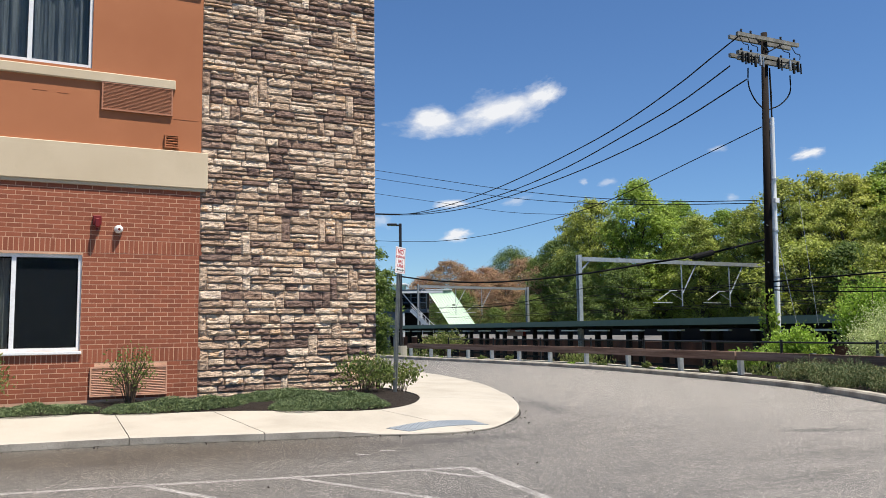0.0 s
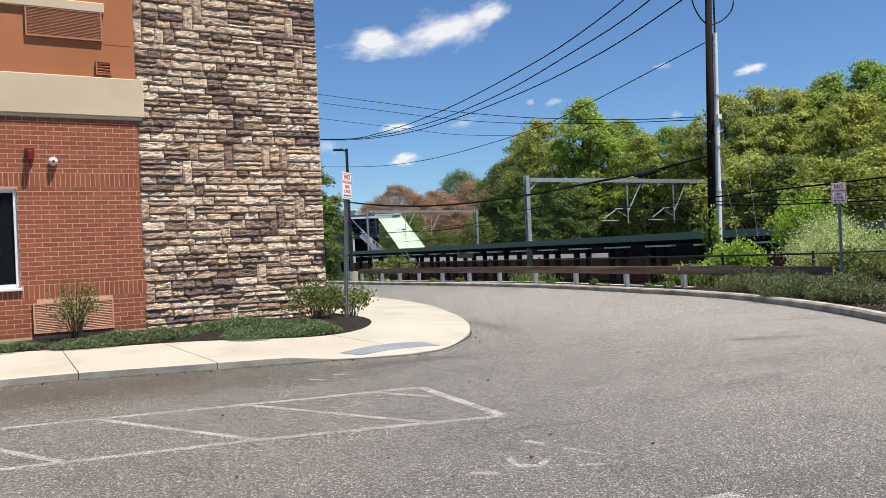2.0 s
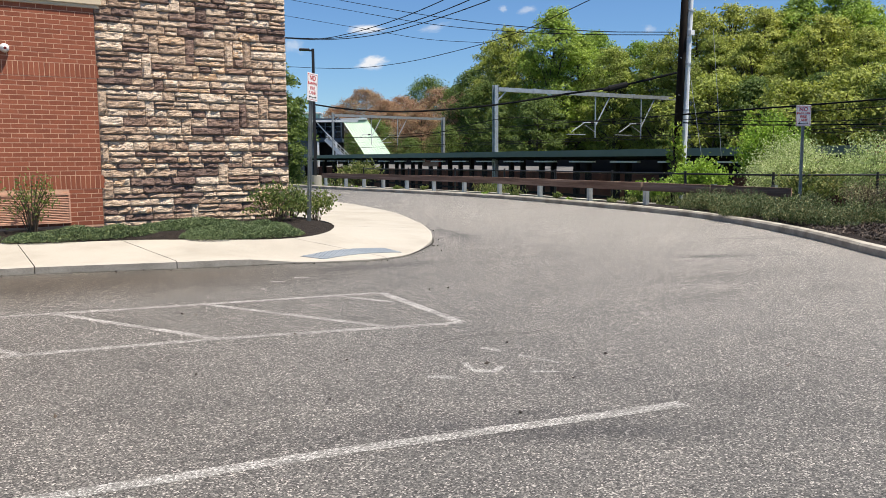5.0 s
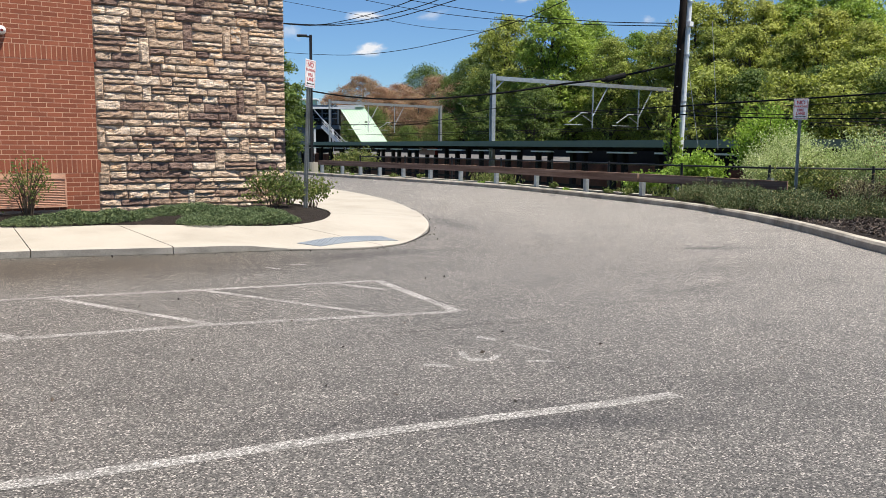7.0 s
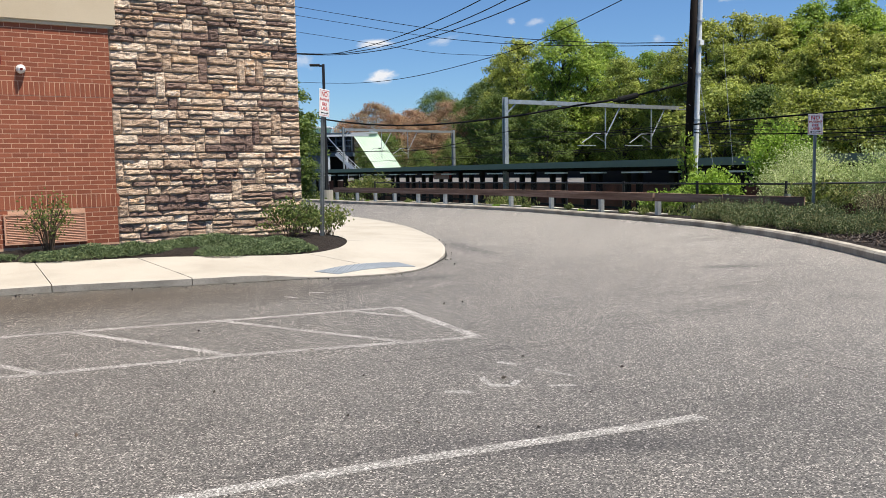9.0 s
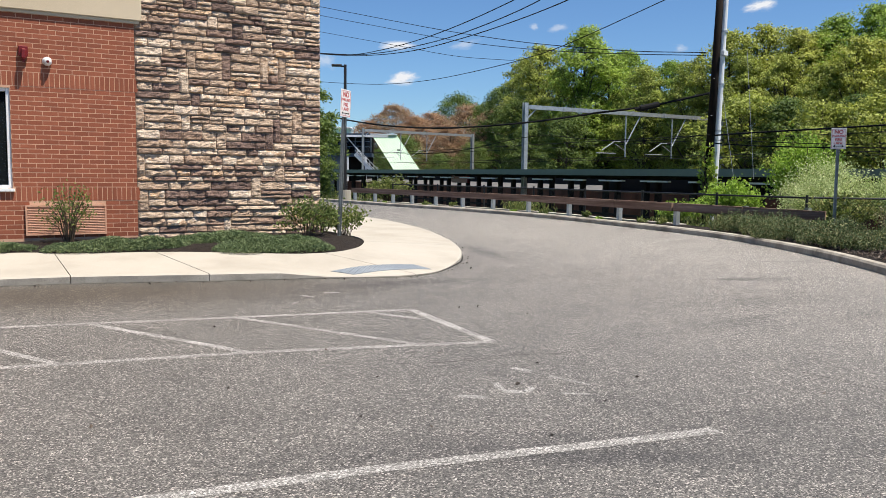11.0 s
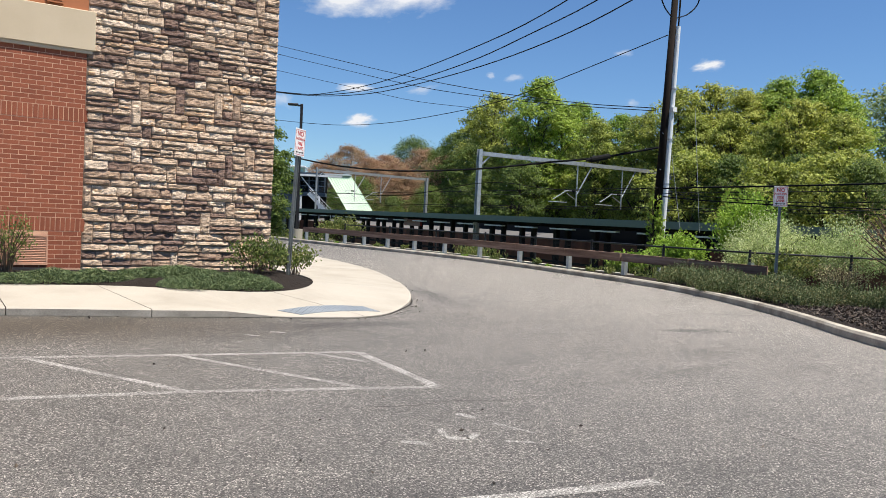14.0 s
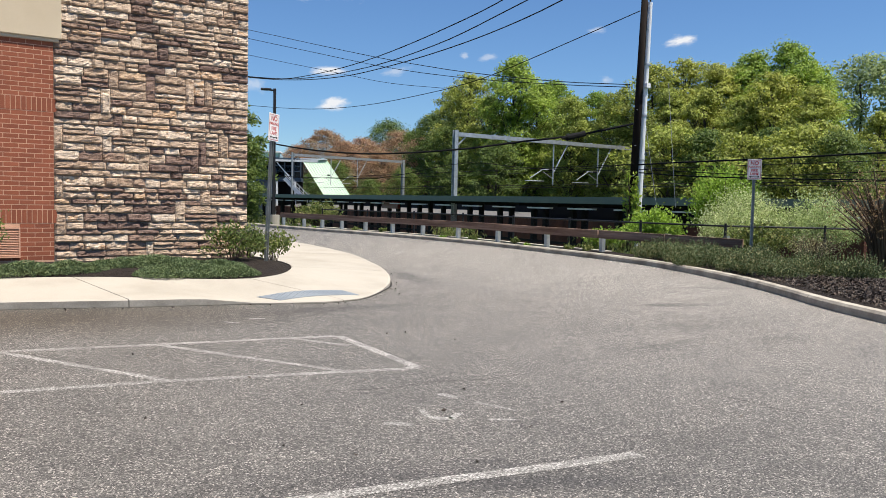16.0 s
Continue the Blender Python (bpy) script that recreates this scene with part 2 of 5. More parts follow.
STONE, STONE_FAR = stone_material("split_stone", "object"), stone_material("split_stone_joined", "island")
STONE_JOINT = surface("stone_mortar", [(0.3, (0.2, 0.17, 0.145)), (0.7, (0.33, 0.285, 0.24))], 5, 60, 0.95, 0.5, depth=0.006)
STUCCO = surface("terracotta_stucco", [(0.3, (0.34, 0.128, 0.06)), (0.7, (0.395, 0.155, 0.075))], 0.8, 120, 0.9, 0.25, depth=0.002, dirt=0.1)
CREAM = surface("cream_stucco", [(0.3, (0.5, 0.41, 0.29)), (0.7, (0.58, 0.485, 0.355))], 0.9, 120, 0.9, 0.2, depth=0.002, dirt=0.12)
TAN = plain("tan_louvre", (0.56, 0.31, 0.21), 0.55)
BROWN = plain("brown_louvre", (0.4, 0.18, 0.105), 0.5)
ALU = plain("white_frame", (0.75, 0.76, 0.77), 0.35)
GALV = surface("galvanised_steel", [(0.3, (0.36, 0.38, 0.4)), (0.7, (0.55, 0.57, 0.6))], 4, 30, 0.45, 0.1, 0.7)
PAINTED_STEEL = plain("grey_painted_steel", (0.76, 0.78, 0.81), 0.45, 0.0)
SIGN_POST = surface("sign_post_steel", [(0.3, (0.2, 0.22, 0.22)), (0.7, (0.33, 0.35, 0.35))], 4, 40, 0.5, 0.1, 0.5)
BLACK = plain("black_paint", (0.018, 0.018, 0.02), 0.45)
CABLE = plain("black_cable", (0.008, 0.008, 0.009), 0.95)
WOOD = surface("weathered_timber", [(0.3, (0.125, 0.073, 0.052)), (0.5, (0.225, 0.142, 0.105)), (0.72, (0.36, 0.255, 0.2))], 1.5, 14, 0.85, 0.4, stretch=(1, 0.25, 6))
POLE_WOOD = surface("creosoted_wood", [(0.3, (0.009, 0.006, 0.005)), (0.62, (0.016, 0.01, 0.008)), (0.78, (0.035, 0.024, 0.019))], 2, 18, 0.95, 0.5, stretch=(6, 6, 0.4))
ARM_WOOD = surface("bleached_timber", [(0.3, (0.12, 0.115, 0.105)), (0.7, (0.3, 0.29, 0.27))], 3, 30, 0.85, 0.3)
GREEN_PAINT = plain("dark_green_paint", (0.165, 0.205, 0.165), 0.6)
GREEN_ROOF = surface("pale_green_metal", [(0.3, (0.55, 0.72, 0.55)), (0.7, (0.64, 0.8, 0.63))], 0.6, 20, 0.4, 0.05, 0.1)
# near-black steel and print, deep enough to carry the shade under the canopy
DARK = plain("near_black", (0.012, 0.012, 0.012), 0.9)
RUST = surface("rust_brown_metal", [(0.3, (0.05, 0.022, 0.017)), (0.7, (0.13, 0.055, 0.04))], 1.2, 15, 0.75, 0.2)
PALE_WALL = surface("pale_platform_wall", [(0.3, (0.36, 0.35, 0.33)), (0.7, (0.52, 0.5, 0.48))], 0.7, 20, 0.85, 0.1)
SHELTER = plain("grey_shelter_roof", (0.15, 0.145, 0.14), 0.8)
SEAM = plain("tar_seam", (0.035, 0.033, 0.03), 0.9)
BLUE_STEEL = plain("blue_grey_steel", (0.05, 0.075, 0.11), 0.5, 0.0)
GLASS, GLASS_SKY, GLASS_BLUE = glass_material("window_glass"), glass_material("upper_window_glass", (0.02, 0.035, 0.05)), glass_material("station_glass", (0.02, 0.035, 0.055))
GLASS_SKY.node_tree.nodes["Principled BSDF"].inputs["Specular IOR Level"].default_value = 0.6
# room lining coloured almost black in place of real dimness
INTERIOR = plain("near_black_lining", (0.014, 0.015, 0.015), 0.95)
# blue tint put in for the sky that the upper glass reflects
CURTAIN = surface("blue_grey_curtain", [(0.35, (0.1, 0.14, 0.18)), (0.65, (0.32, 0.38, 0.42))], 3, 40, 0.9, 0.1, stretch=(6, 6, 0.3))
PALE_CURTAIN = surface("pale_curtain", [(0.35, (0.4, 0.44, 0.43)), (0.65, (0.6, 0.64, 0.62))], 3, 40, 0.9, 0.1, stretch=(6, 6, 0.3))
WHITE = plain("white_enamel", (0.78, 0.77, 0.76), 0.4)
RED = plain("red_enamel", (0.45, 0.03, 0.03), 0.4)
DARK_RED = plain("dark_red_enamel", (0.16, 0.012, 0.012), 0.35)
TACTILE = surface("blue_grey_tactile", [(0.3, (0.17, 0.2, 0.235)), (0.7, (0.25, 0.28, 0.31))], 2, 60, 0.6, 0.1)
MULCH = surface("dark_mulch", [(0.3, (0.012, 0.009, 0.007)), (0.7, (0.036, 0.027, 0.022))], 9, 60, 0.95, 1.0, depth=0.03)
EARTH = surface("rough_grass_earth", [(0.3, (0.035, 0.05, 0.018)), (0.55, (0.06, 0.085, 0.03)), (0.8, (0.12, 0.1, 0.06))], 0.5, 12, 0.95, 0.8, depth=0.05)
BALLAST = surface("track_ballast", [(0.3, (0.09, 0.08, 0.075)), (0.7, (0.2, 0.18, 0.165))], 2, 20, 0.95, 0.8, depth=0.05)
BARK = surface("tree_bark", [(0.3, (0.035, 0.028, 0.022)), (0.7, (0.1, 0.08, 0.065))], 3, 20, 0.9, 0.6, depth=0.03, stretch=(4, 4, 0.7))
TWIG = plain("twig_brown", (0.1, 0.07, 0.05), 0.8)
SPRING = leafy("pale_spring_leaves", (0.16, 0.21, 0.08), (0.3, 0.37, 0.15), (0.42, 0.48, 0.25))
FRESH = leafy("fresh_leaves", (0.1, 0.155, 0.02), (0.25, 0.37, 0.045), (0.42, 0.54, 0.1))
OLIVE = leafy("olive_leaves", (0.125, 0.15, 0.024), (0.31, 0.36, 0.06), (0.48, 0.53, 0.13))
DEEP = leafy("deep_leaves", (0.05, 0.085, 0.017), (0.105, 0.17, 0.03), (0.2, 0.27, 0.055))
RUSSET = leafy("russet_leaves", (0.2, 0.11, 0.075), (0.36, 0.215, 0.145), (0.4, 0.33, 0.18))
JUNIPER = leafy("juniper_needles", (0.045, 0.07, 0.03), (0.12, 0.165, 0.07), (0.25, 0.3, 0.15), 0.12)
HEATH = leafy("heath_sprigs", (0.04, 0.062, 0.021), (0.11, 0.16, 0.056), (0.28, 0.25, 0.12), 0.12)
SHRUB = leafy("shrub_leaves", (0.068, 0.097, 0.026), (0.165, 0.224, 0.058), (0.321, 0.312, 0.118))
SILVER = leafy("silvery_leaves", (0.17, 0.24, 0.075), (0.4, 0.5, 0.21), (0.74, 0.8, 0.52))
LIME = leafy("lime_leaves", (0.12, 0.2, 0.024), (0.24, 0.39, 0.045), (0.4, 0.56, 0.09))
CHIPS = leafy("bark_chips", (0.02, 0.014, 0.011), (0.045, 0.032, 0.025), (0.11, 0.08, 0.06), 0.0)
STRAW = leafy("dry_straw", (0.2, 0.17, 0.09), (0.34, 0.3, 0.17), (0.5, 0.45, 0.3), 0.2)
TAWNY = leafy("tawny_twigs", (0.16, 0.1, 0.05), (0.3, 0.195, 0.1), (0.46, 0.33, 0.19), 0.15)
CLOUD, WISP = cloud_material("cloud_vapour", 1.0), cloud_material("thin_cloud_vapour", 0.4)


# ---- tools ----
def mesh_of(name, bm):
    me = bpy.data.meshes.new(name)
    bm.to_mesh(me)
    bm.free()
    return me


def part(name, bm, material, parent=None, label="", smooth=False):
    me = mesh_of(name, bm) if isinstance(bm, bmesh.types.BMesh) else bm
    if not me.materials:
        me.materials.append(material)
    if smooth:
        me.shade_smooth()
    ob = new(name, me)
    ob.parent = parent
    return tagged(ob, label)


def thing(name, label, category, at=None, group="", kind=""):
    ob = new(name)
    ob.matrix_world = at or Matrix()
    return tagged(ob, label, category, group, kind)


def box(bm, x0, y0, z0, x1, y1, z1, bevel=0.0, m=None):
    r = bmesh.ops.create_cube(bm, size=1)
    vs = r["verts"]
    bmesh.ops.scale(bm, vec=(x1 - x0, y1 - y0, z1 - z0), verts=vs)
    bmesh.ops.translate(bm, vec=((x0 + x1) / 2, (y0 + y1) / 2, (z0 + z1) / 2), verts=vs)
    if bevel:
        es = list({e for v in vs for e in v.link_edges})
        r = bmesh.ops.bevel(bm, geom=es, offset=bevel, segments=1, affect="EDGES")
        vs = list({v for f in r["faces"] for v in f.verts} | {v for v in vs if v.is_valid})
    if m:
        bmesh.ops.transform(bm, matrix=m, verts=vs)
    return bm


def boxed(*a, **k):
    return box(bmesh.new(), *a, **k)


def rod(bm, a, b, r0, r1=None, n=8):
    a, b = Vector(a), Vector(b)
    r = bmesh.ops.create_cone(bm, cap_ends=True, segments=n, radius1=r0, radius2=r0 if r1 is None else r1, depth=(b - a).length)
    m = Matrix.Translation((a + b) / 2) @ (b - a).to_track_quat("Z", "Y").to_matrix().to_4x4()
    bmesh.ops.transform(bm, matrix=m, verts=r["verts"])
    return bm


def rodded(*a, **k):
    return rod(bmesh.new(), *a, **k)


def beam(bm, a, b, w, h):
    """A square bar from a to b, w wide and h high."""
    a, b = Vector(a), Vector(b)
    m = Matrix.Translation((a + b) / 2) @ (b - a).to_track_quat("Y", "Z").to_matrix().to_4x4()
    return box(bm, -w / 2, -(b - a).length / 2, -h / 2, w / 2, (b - a).length / 2, h / 2, m=m)


def tube(bm, pts, r0, r1=None, n=6):
    """A round, tapering tube along points."""
    r1 = r0 if r1 is None else r1
    rings = []
    for i, p in enumerate(pts):
        d = (Vector(pts[min(i + 1, len(pts) - 1)]) - Vector(pts[max(i - 1, 0)])).normalized()
        q = d.to_track_quat("Z", "Y")
        r = r0 + (r1 - r0) * i / (len(pts) - 1)
        rings.append([bm.verts.new(Vector(p) + q @ Vector((r * math.cos(2 * math.pi * k / n), r * math.sin(2 * math.pi * k / n), 0))) for k in range(n)])
    for a, b in zip(rings, rings[1:]):
        for k in range(n):
            bm.faces.new((a[k], a[(k + 1) % n], b[(k + 1) % n], b[k]))
    bm.faces.new(rings[0][::-1]), bm.faces.new(rings[-1])
    return bm


def smooth_line(pts, step):
    """A spline through points, walked in even steps."""
    p = [Vector(q) for q in pts]
    p = [2 * p[0] - p[1], *p, 2 * p[-1] - p[-2]]
    fine = []
    for i in range(1, len(p) - 2):
        a, b, c, d = p[i - 1 : i + 3]
        for k in range(24):
            u = k / 24
            fine.append(0.5 * (2 * b + (c - a) * u + (2 * a - 5 * b + 4 * c - d) * u * u + (3 * b - a - 3 * c + d) * u**3))
    fine.append(p[-2])
    out, left = [fine[0]], step
    for a, b in zip(fine, fine[1:]):
        d = (b - a).length
        while d >= left > 0:
            a = a + (b - a) * (left / d)
            d = (b - a).length
            out.append(a)
            left = step
        left -= d
    out.append(fine[-1])
    return out


def smoothstep(a, b, x):
    u = min(1, max(0, (x - a) / (b - a)))
    return u * u * (3 - 2 * u)


def leaves_mesh(name, places, size, material, seed, flat=0.0, long=1.6, facing=False):
    """Small folded leaves at places (point, outward), turned at random: pointing outward, or with their upper sides facing outward."""
    rng = np.random.default_rng(seed)
    n = len(places)
    c = np.array([p for p, _ in places])
    o = np.array([q for _, q in places])
    d = o + rng.normal(0, 0.7, (n, 3))
    d[:, 2] *= 1 - flat
    d /= np.linalg.norm(d, axis=1)[:, None] + 1e-9
    s = np.cross(d, rng.normal(0, 1, (n, 3)))
    if facing:
        d = s / (np.linalg.norm(s, axis=1)[:, None] + 1e-9)
        s = np.cross(d, o + rng.normal(0, 0.35, (n, 3)))
    s /= np.linalg.norm(s, axis=1)[:, None] + 1e-9
    z = size * rng.uniform(0.6, 1.3, (n, 1))
    up = np.cross(d, s) * z * 0.25
    quad = np.stack([c - d * z * long / 2, c + s * z / 2 + up, c + d * z * long / 2, c - s * z / 2 + up], 1).reshape(-1, 3)
    me = bpy.data.meshes.new(name)
    me.from_pydata(quad.tolist(), [], np.arange(4 * n).reshape(-1, 4).tolist())
    me.materials.append(material)
    return me


# ---- ground ----
OUTER = [(7.2, -1.0), (8.6, 1.8), (10.1, 4.4), (11.2, 6.2), (12.25, 7.6), (13.2, 9.0), (14.3, 10.9), (15.2, 12.9), (15.75, 15.0), (16.2, 17.5), (16.7, 20.6), (16.95, 24.0),
         (16.75, 28.2), (16.3, 32.7), (15.9, 38.2), (15.6, 43.0), (15.0, 52.0), (12.0, 62.0)]
INNER = [(-14, 12.6), (-6.0, 11.6), (-2.0, 11.1), (0.53, 10.8), (1.2, 10.7), (2.04, 10.45), (2.67, 10.25), (3.34, 10.08), (4.0, 9.95), (4.6, 9.75), (5.15, 9.65), (5.7, 9.8), (6.35, 10.4),
         (7.02, 11.2), (7.75, 12.5), (8.75, 14.7), (9.65, 17.2), (10.3, 20.0), (10.6, 22.2), (10.5, 24.2), (9.6, 26.0), (7.8, 27.2), (5, 27.6), (-14, 27.8)]
BED = [(-14, 14.2), (-6, 13.05), (-2, 12.85), (0.66, 12.6), (1.19, 12.25), (2.55, 11.9), (3.3, 11.45), (4.0, 10.95), (4.45, 10.85), (4.95, 11.1), (5.5, 11.75), (6.05, 12.9), (6.3, 14.5),
       (6.4, 17), (6.4, 20), (6.4, 23), (6.2, 25.2), (5, 25.9), (3, 26), (-14, 26)]


def lot_height(x, y):
    """The lot climbs a little towards the footway."""
    return 0.055 * smoothstep(8.3, 10.2, y) * (1 - smoothstep(6.5, 10.0, x))


def land_height(x, y):
    """Rough land: level by the lot, falling to the railway, rising to the woods."""
    edge = 19.3 + 5.0 * (1 - smoothstep(16, 22, y))
    z = -0.06 - 2.5 * smoothstep(edge - 0.6, edge + 2.0, x) * (1 - smoothstep(54, 66, x))
    if y < 12:
        z = -0.06 - 2.5 * smoothstep(27, 32, x) * (1 - smoothstep(54, 66, x))
    return z + 0.04 * noise.noise((x * 0.3, y * 0.3, 0)) * smoothstep(20, 24, x)


def grid_mesh(name, xs, ys, f):
    me = bpy.data.meshes.new(name)
    w = len(xs)
    me.from_pydata([(x, y, f(x, y)) for y in ys for x in xs], [], [(j * w + i, j * w + i + 1, (j + 1) * w + i + 1, (j + 1) * w + i) for j in range(len(ys) - 1) for i in range(w - 1)])
    return me


def spread(a, b, n):
    return [a + (b - a) * i / n for i in range(n + 1)]


xs = [-3000, -600, -150, -60, *spread(-30, 14, 22), *spread(15, 72, 57), 90, 140, 300, 800, 3000]
ys = [-3000, -600, -150, -60, *spread(-40, 110, 75), 140, 200, 400, 1000, 3000]
tagged(part("ground", grid_mesh("ground", xs, ys, land_height), EARTH), "rough grassy land falling to the railway cutting", "ground", kind="structure")

# the lot's asphalt, bounded by the outer kerb
outer = smooth_line([(x, y, 0) for x, y in OUTER], 0.5)
bm = bmesh.new()
cols = []
for p in outer:
    cols.append([bm.verts.new((-40 + (p.x + 40) * u, p.y, lot_height(-40 + (p.x + 40) * u, p.y))) for u in (0, 0.5, 0.65, 0.7, 0.73, 0.75, 0.77, 0.79, 0.81, 0.83, 0.85, 0.87, 0.9, 0.93, 0.96, 1.0)])
for a, b in zip(cols, cols[1:]):
    for k in range(len(a) - 1):
        bm.faces.new((a[k], a[k + 1], b[k + 1], b[k]))
f0 = cols[0]
low = [bm.verts.new((v.co.x, -60, 0)) for v in f0]
for k in range(len(f0) - 1):
    bm.faces.new((low[k], low[k + 1], f0[k + 1], f0[k]))
tagged(part("road", bm, ASPHALT, smooth=True), "worn grey asphalt of the parking lot and drive", "asphalt", kind="structure")


def kerb_run(name, line, profile, material, parent, up):
    """One kerb length: the profile (offset to the left of the way, height) swept along."""
    bm, rings = bmesh.new(), []
    for i, p in enumerate(line):
        d = (line[min(i + 1, len(line) - 1)] - line[max(i - 1, 0)]).normalized()
        s = Vector((-d.y, d.x, 0))
        rings.append([bm.verts.new(Vector((p.x, p.y, 0)) + s * o + Vector((0, 0, z + up(p.x, p.y)))) for o, z in profile])
    for a, b in zip(rings, rings[1:]):
        for k in range(len(profile) - 1):
            bm.faces.new((a[k], b[k], b[k + 1], a[k + 1]))
    bm.faces.new(rings[0]), bm.faces.new(rings[-1][::-1])
    bmesh.ops.recalc_face_normals(bm, faces=bm.faces)
    return part(name, bm, material, parent)


kerb = thing("kerb", "weathered concrete kerb along the outer drive", "kerb", kind="structure")
fine = smooth_line([(x, y, 0) for x, y in OUTER], 0.3)
prof = [(0.0, -0.1), (0.0, 0.1), (-0.03, 0.135), (-0.15, 0.14), (-0.15, -0.1)]
for i in range(0, len(fine) - 1, 10):
    seg = fine[i : i + 11]
    if len(seg) > 1:
        seg = [*seg[:-1], seg[-1] + (seg[-2] - seg[-1]).normalized() * 0.012]
        kerb_run("kerb_stone", seg, prof, KERB, kerb, lambda x, y: 0.012 * noise.noise((x * 0.4, y * 0.4, 3)))

# footway: slabs between the kerb and the planting bed
def kerb_top(x, y):
    dip = smoothstep(3.4, 4.3, x) * (1 - smoothstep(6.1, 7.6, x)) * (1 - smoothstep(11.5, 13, y))
    return 0.15 - 0.075 * dip


inner = smooth_line([(x, y, 0) for x, y in INNER], 0.1)
bed = smooth_line([(x, y, 0) for x, y in BED], 0.1)


def nearest(line, x, y):
    return min(range(len(line)), key=lambda i: (line[i].x - x) ** 2 + (line[i].y - y) ** 2)


CUTS = [((-13.9, 12.6), (-13.9, 14.2)), ((-5.2, 11.5), (-5.2, 12.95)), ((-3.6, 11.3), (-3.6, 12.9)), ((-2.0, 11.1), (-2.0, 12.85)), ((-0.4, 10.9), (-0.4, 12.7)), ((1.2, 10.7), (1.19, 12.25)),
        ((2.7, 10.24), (2.45, 11.95)), ((5.3, 9.67), (4.5, 10.86)), ((7.75, 12.5), (5.9, 12.5)), ((9.65, 17.2), (6.4, 17)), ((10.55, 22.2), (6.4, 22)), ((7.8, 27.2), (5.6, 25.8)), ((-13.9, 27.8), (-13.9, 26))]
pavement = thing("pavement", "pale concrete footway round the building's corner", "sidewalk", kind="structure")
for (ka, ba), (kb, bb) in zip(CUTS, CUTS[1:]):
    i0, i1, j0, j1 = nearest(inner, *ka), nearest(inner, *kb), nearest(bed, *ba), nearest(bed, *bb)
    n = max(6, (i1 - i0) // 3)
    bm, rows = bmesh.new(), []
    for k in range(n + 1):
        u = k / n
        a, b = inner[min(i1, round(i0 + (i1 - i0) * u))].copy(), bed[min(j1, round(j0 + (j1 - j0) * u))].copy()
        if k in (0, n):
            o, way = (0.006, 1) if k == 0 else (0.006, -1)
            a += (inner[min(i0 + 3 if k == 0 else i1, len(inner) - 1)] - inner[i0 if k == 0 else i1 - 3]).normalized() * o * way
            b += (bed[min(j0 + 3 if k == 0 else j1, len(bed) - 1)] - bed[j0 if k == 0 else j1 - 3]).normalized() * o * way
        w = (b - a)
        rows.append([])
        for s in (0, 0.02, 0.1, 0.101, 0.4, 0.7, 1.0):
            p = a + w * s
            z = kerb_top(a.x, a.y) * (1 - s) + 0.285 * s if a.x > -14 and a.y < 14 else 0.13 + 0.05 * s
            rows[-1].append(bm.verts.new((p.x, p.y, z - (0.012 if s == 0 else 0))))
        q = rows[-1][0].co
        rows[-1].insert(0, bm.verts.new((q.x, q.y, -0.05)))
    for a, b in zip(rows, rows[1:]):
        for k in range(len(a) - 1):
            f = bm.faces.new((a[k], b[k], b[k + 1], a[k + 1]))
            f.material_index = 1 if k == 0 else 0
    bm.faces.new(rows[0]), bm.faces.new(rows[-1][::-1])
    ob = part("slab", bm, CONCRETE, pavement)
    ob.data.materials.append(KERB_FRONT)

# tactile plate on the ramp
plate = thing("tactile_plate", "blue-grey tactile warning plate with raised domes on the ramp", "tactile paving")
pc = [Vector((4.27, 10.07, 0)), Vector((4.5, 9.84, 0)), Vector((5.72, 9.92, 0)), Vector((5.6, 10.2, 0))]
slabs = [o for o in pavement.children]
trees_of_slabs = [BVHTree.FromPolygons([v.co for v in o.data.vertices], [p.vertices for p in o.data.polygons]) for o in slabs]


def slab_top(x, y):
    found = [h[0].z for h in (t.ray_cast(Vector((x, y, 2)), Vector((0, 0, -1))) for t in trees_of_slabs) if h[0]]
    return max(found) if found else 0.15


bm, rows = bmesh.new(), []
for j in range(7):
    rows.append([])
    for i in range(15):
        p = pc[1].lerp(pc[2], i / 14).lerp(pc[0].lerp(pc[3], i / 14), j / 6)
        rows[-1].append(bm.verts.new((p.x, p.y, slab_top(p.x, p.y) + 0.007)))
for r0, r1 in zip(rows, rows[1:]):
    for k in range(14):
        bm.faces.new((r0[k], r0[k + 1], r1[k + 1], r1[k]))
r = bmesh.ops.extrude_face_region(bm, geom=bm.faces[:])
bmesh.ops.translate(bm, vec=(0, 0, -0.03), verts=[v for v in r["geom"] if isinstance(v, bmesh.types.BMVert)])
bmesh.ops.recalc_face_normals(bm, faces=bm.faces)
part("plate", bm, TACTILE, plate)
bm = bmesh.new()
for i in range(21):
    for j in range(8):
        p = pc[1].lerp(pc[2], (i + 0.5) / 21).lerp(pc[0].lerp(pc[3], (i + 0.5) / 21), (j + 0.5) / 8)
        r = bmesh.ops.create_cone(bm, cap_ends=True, segments=6, radius1=0.011, radius2=0.008, depth=0.006)
        bmesh.ops.translate(bm, vec=(p.x, p.y, slab_top(p.x, p.y) + 0.009), verts=r["verts"])
tagged(part("dome", bm, TACTILE, plate), kind="stuff")

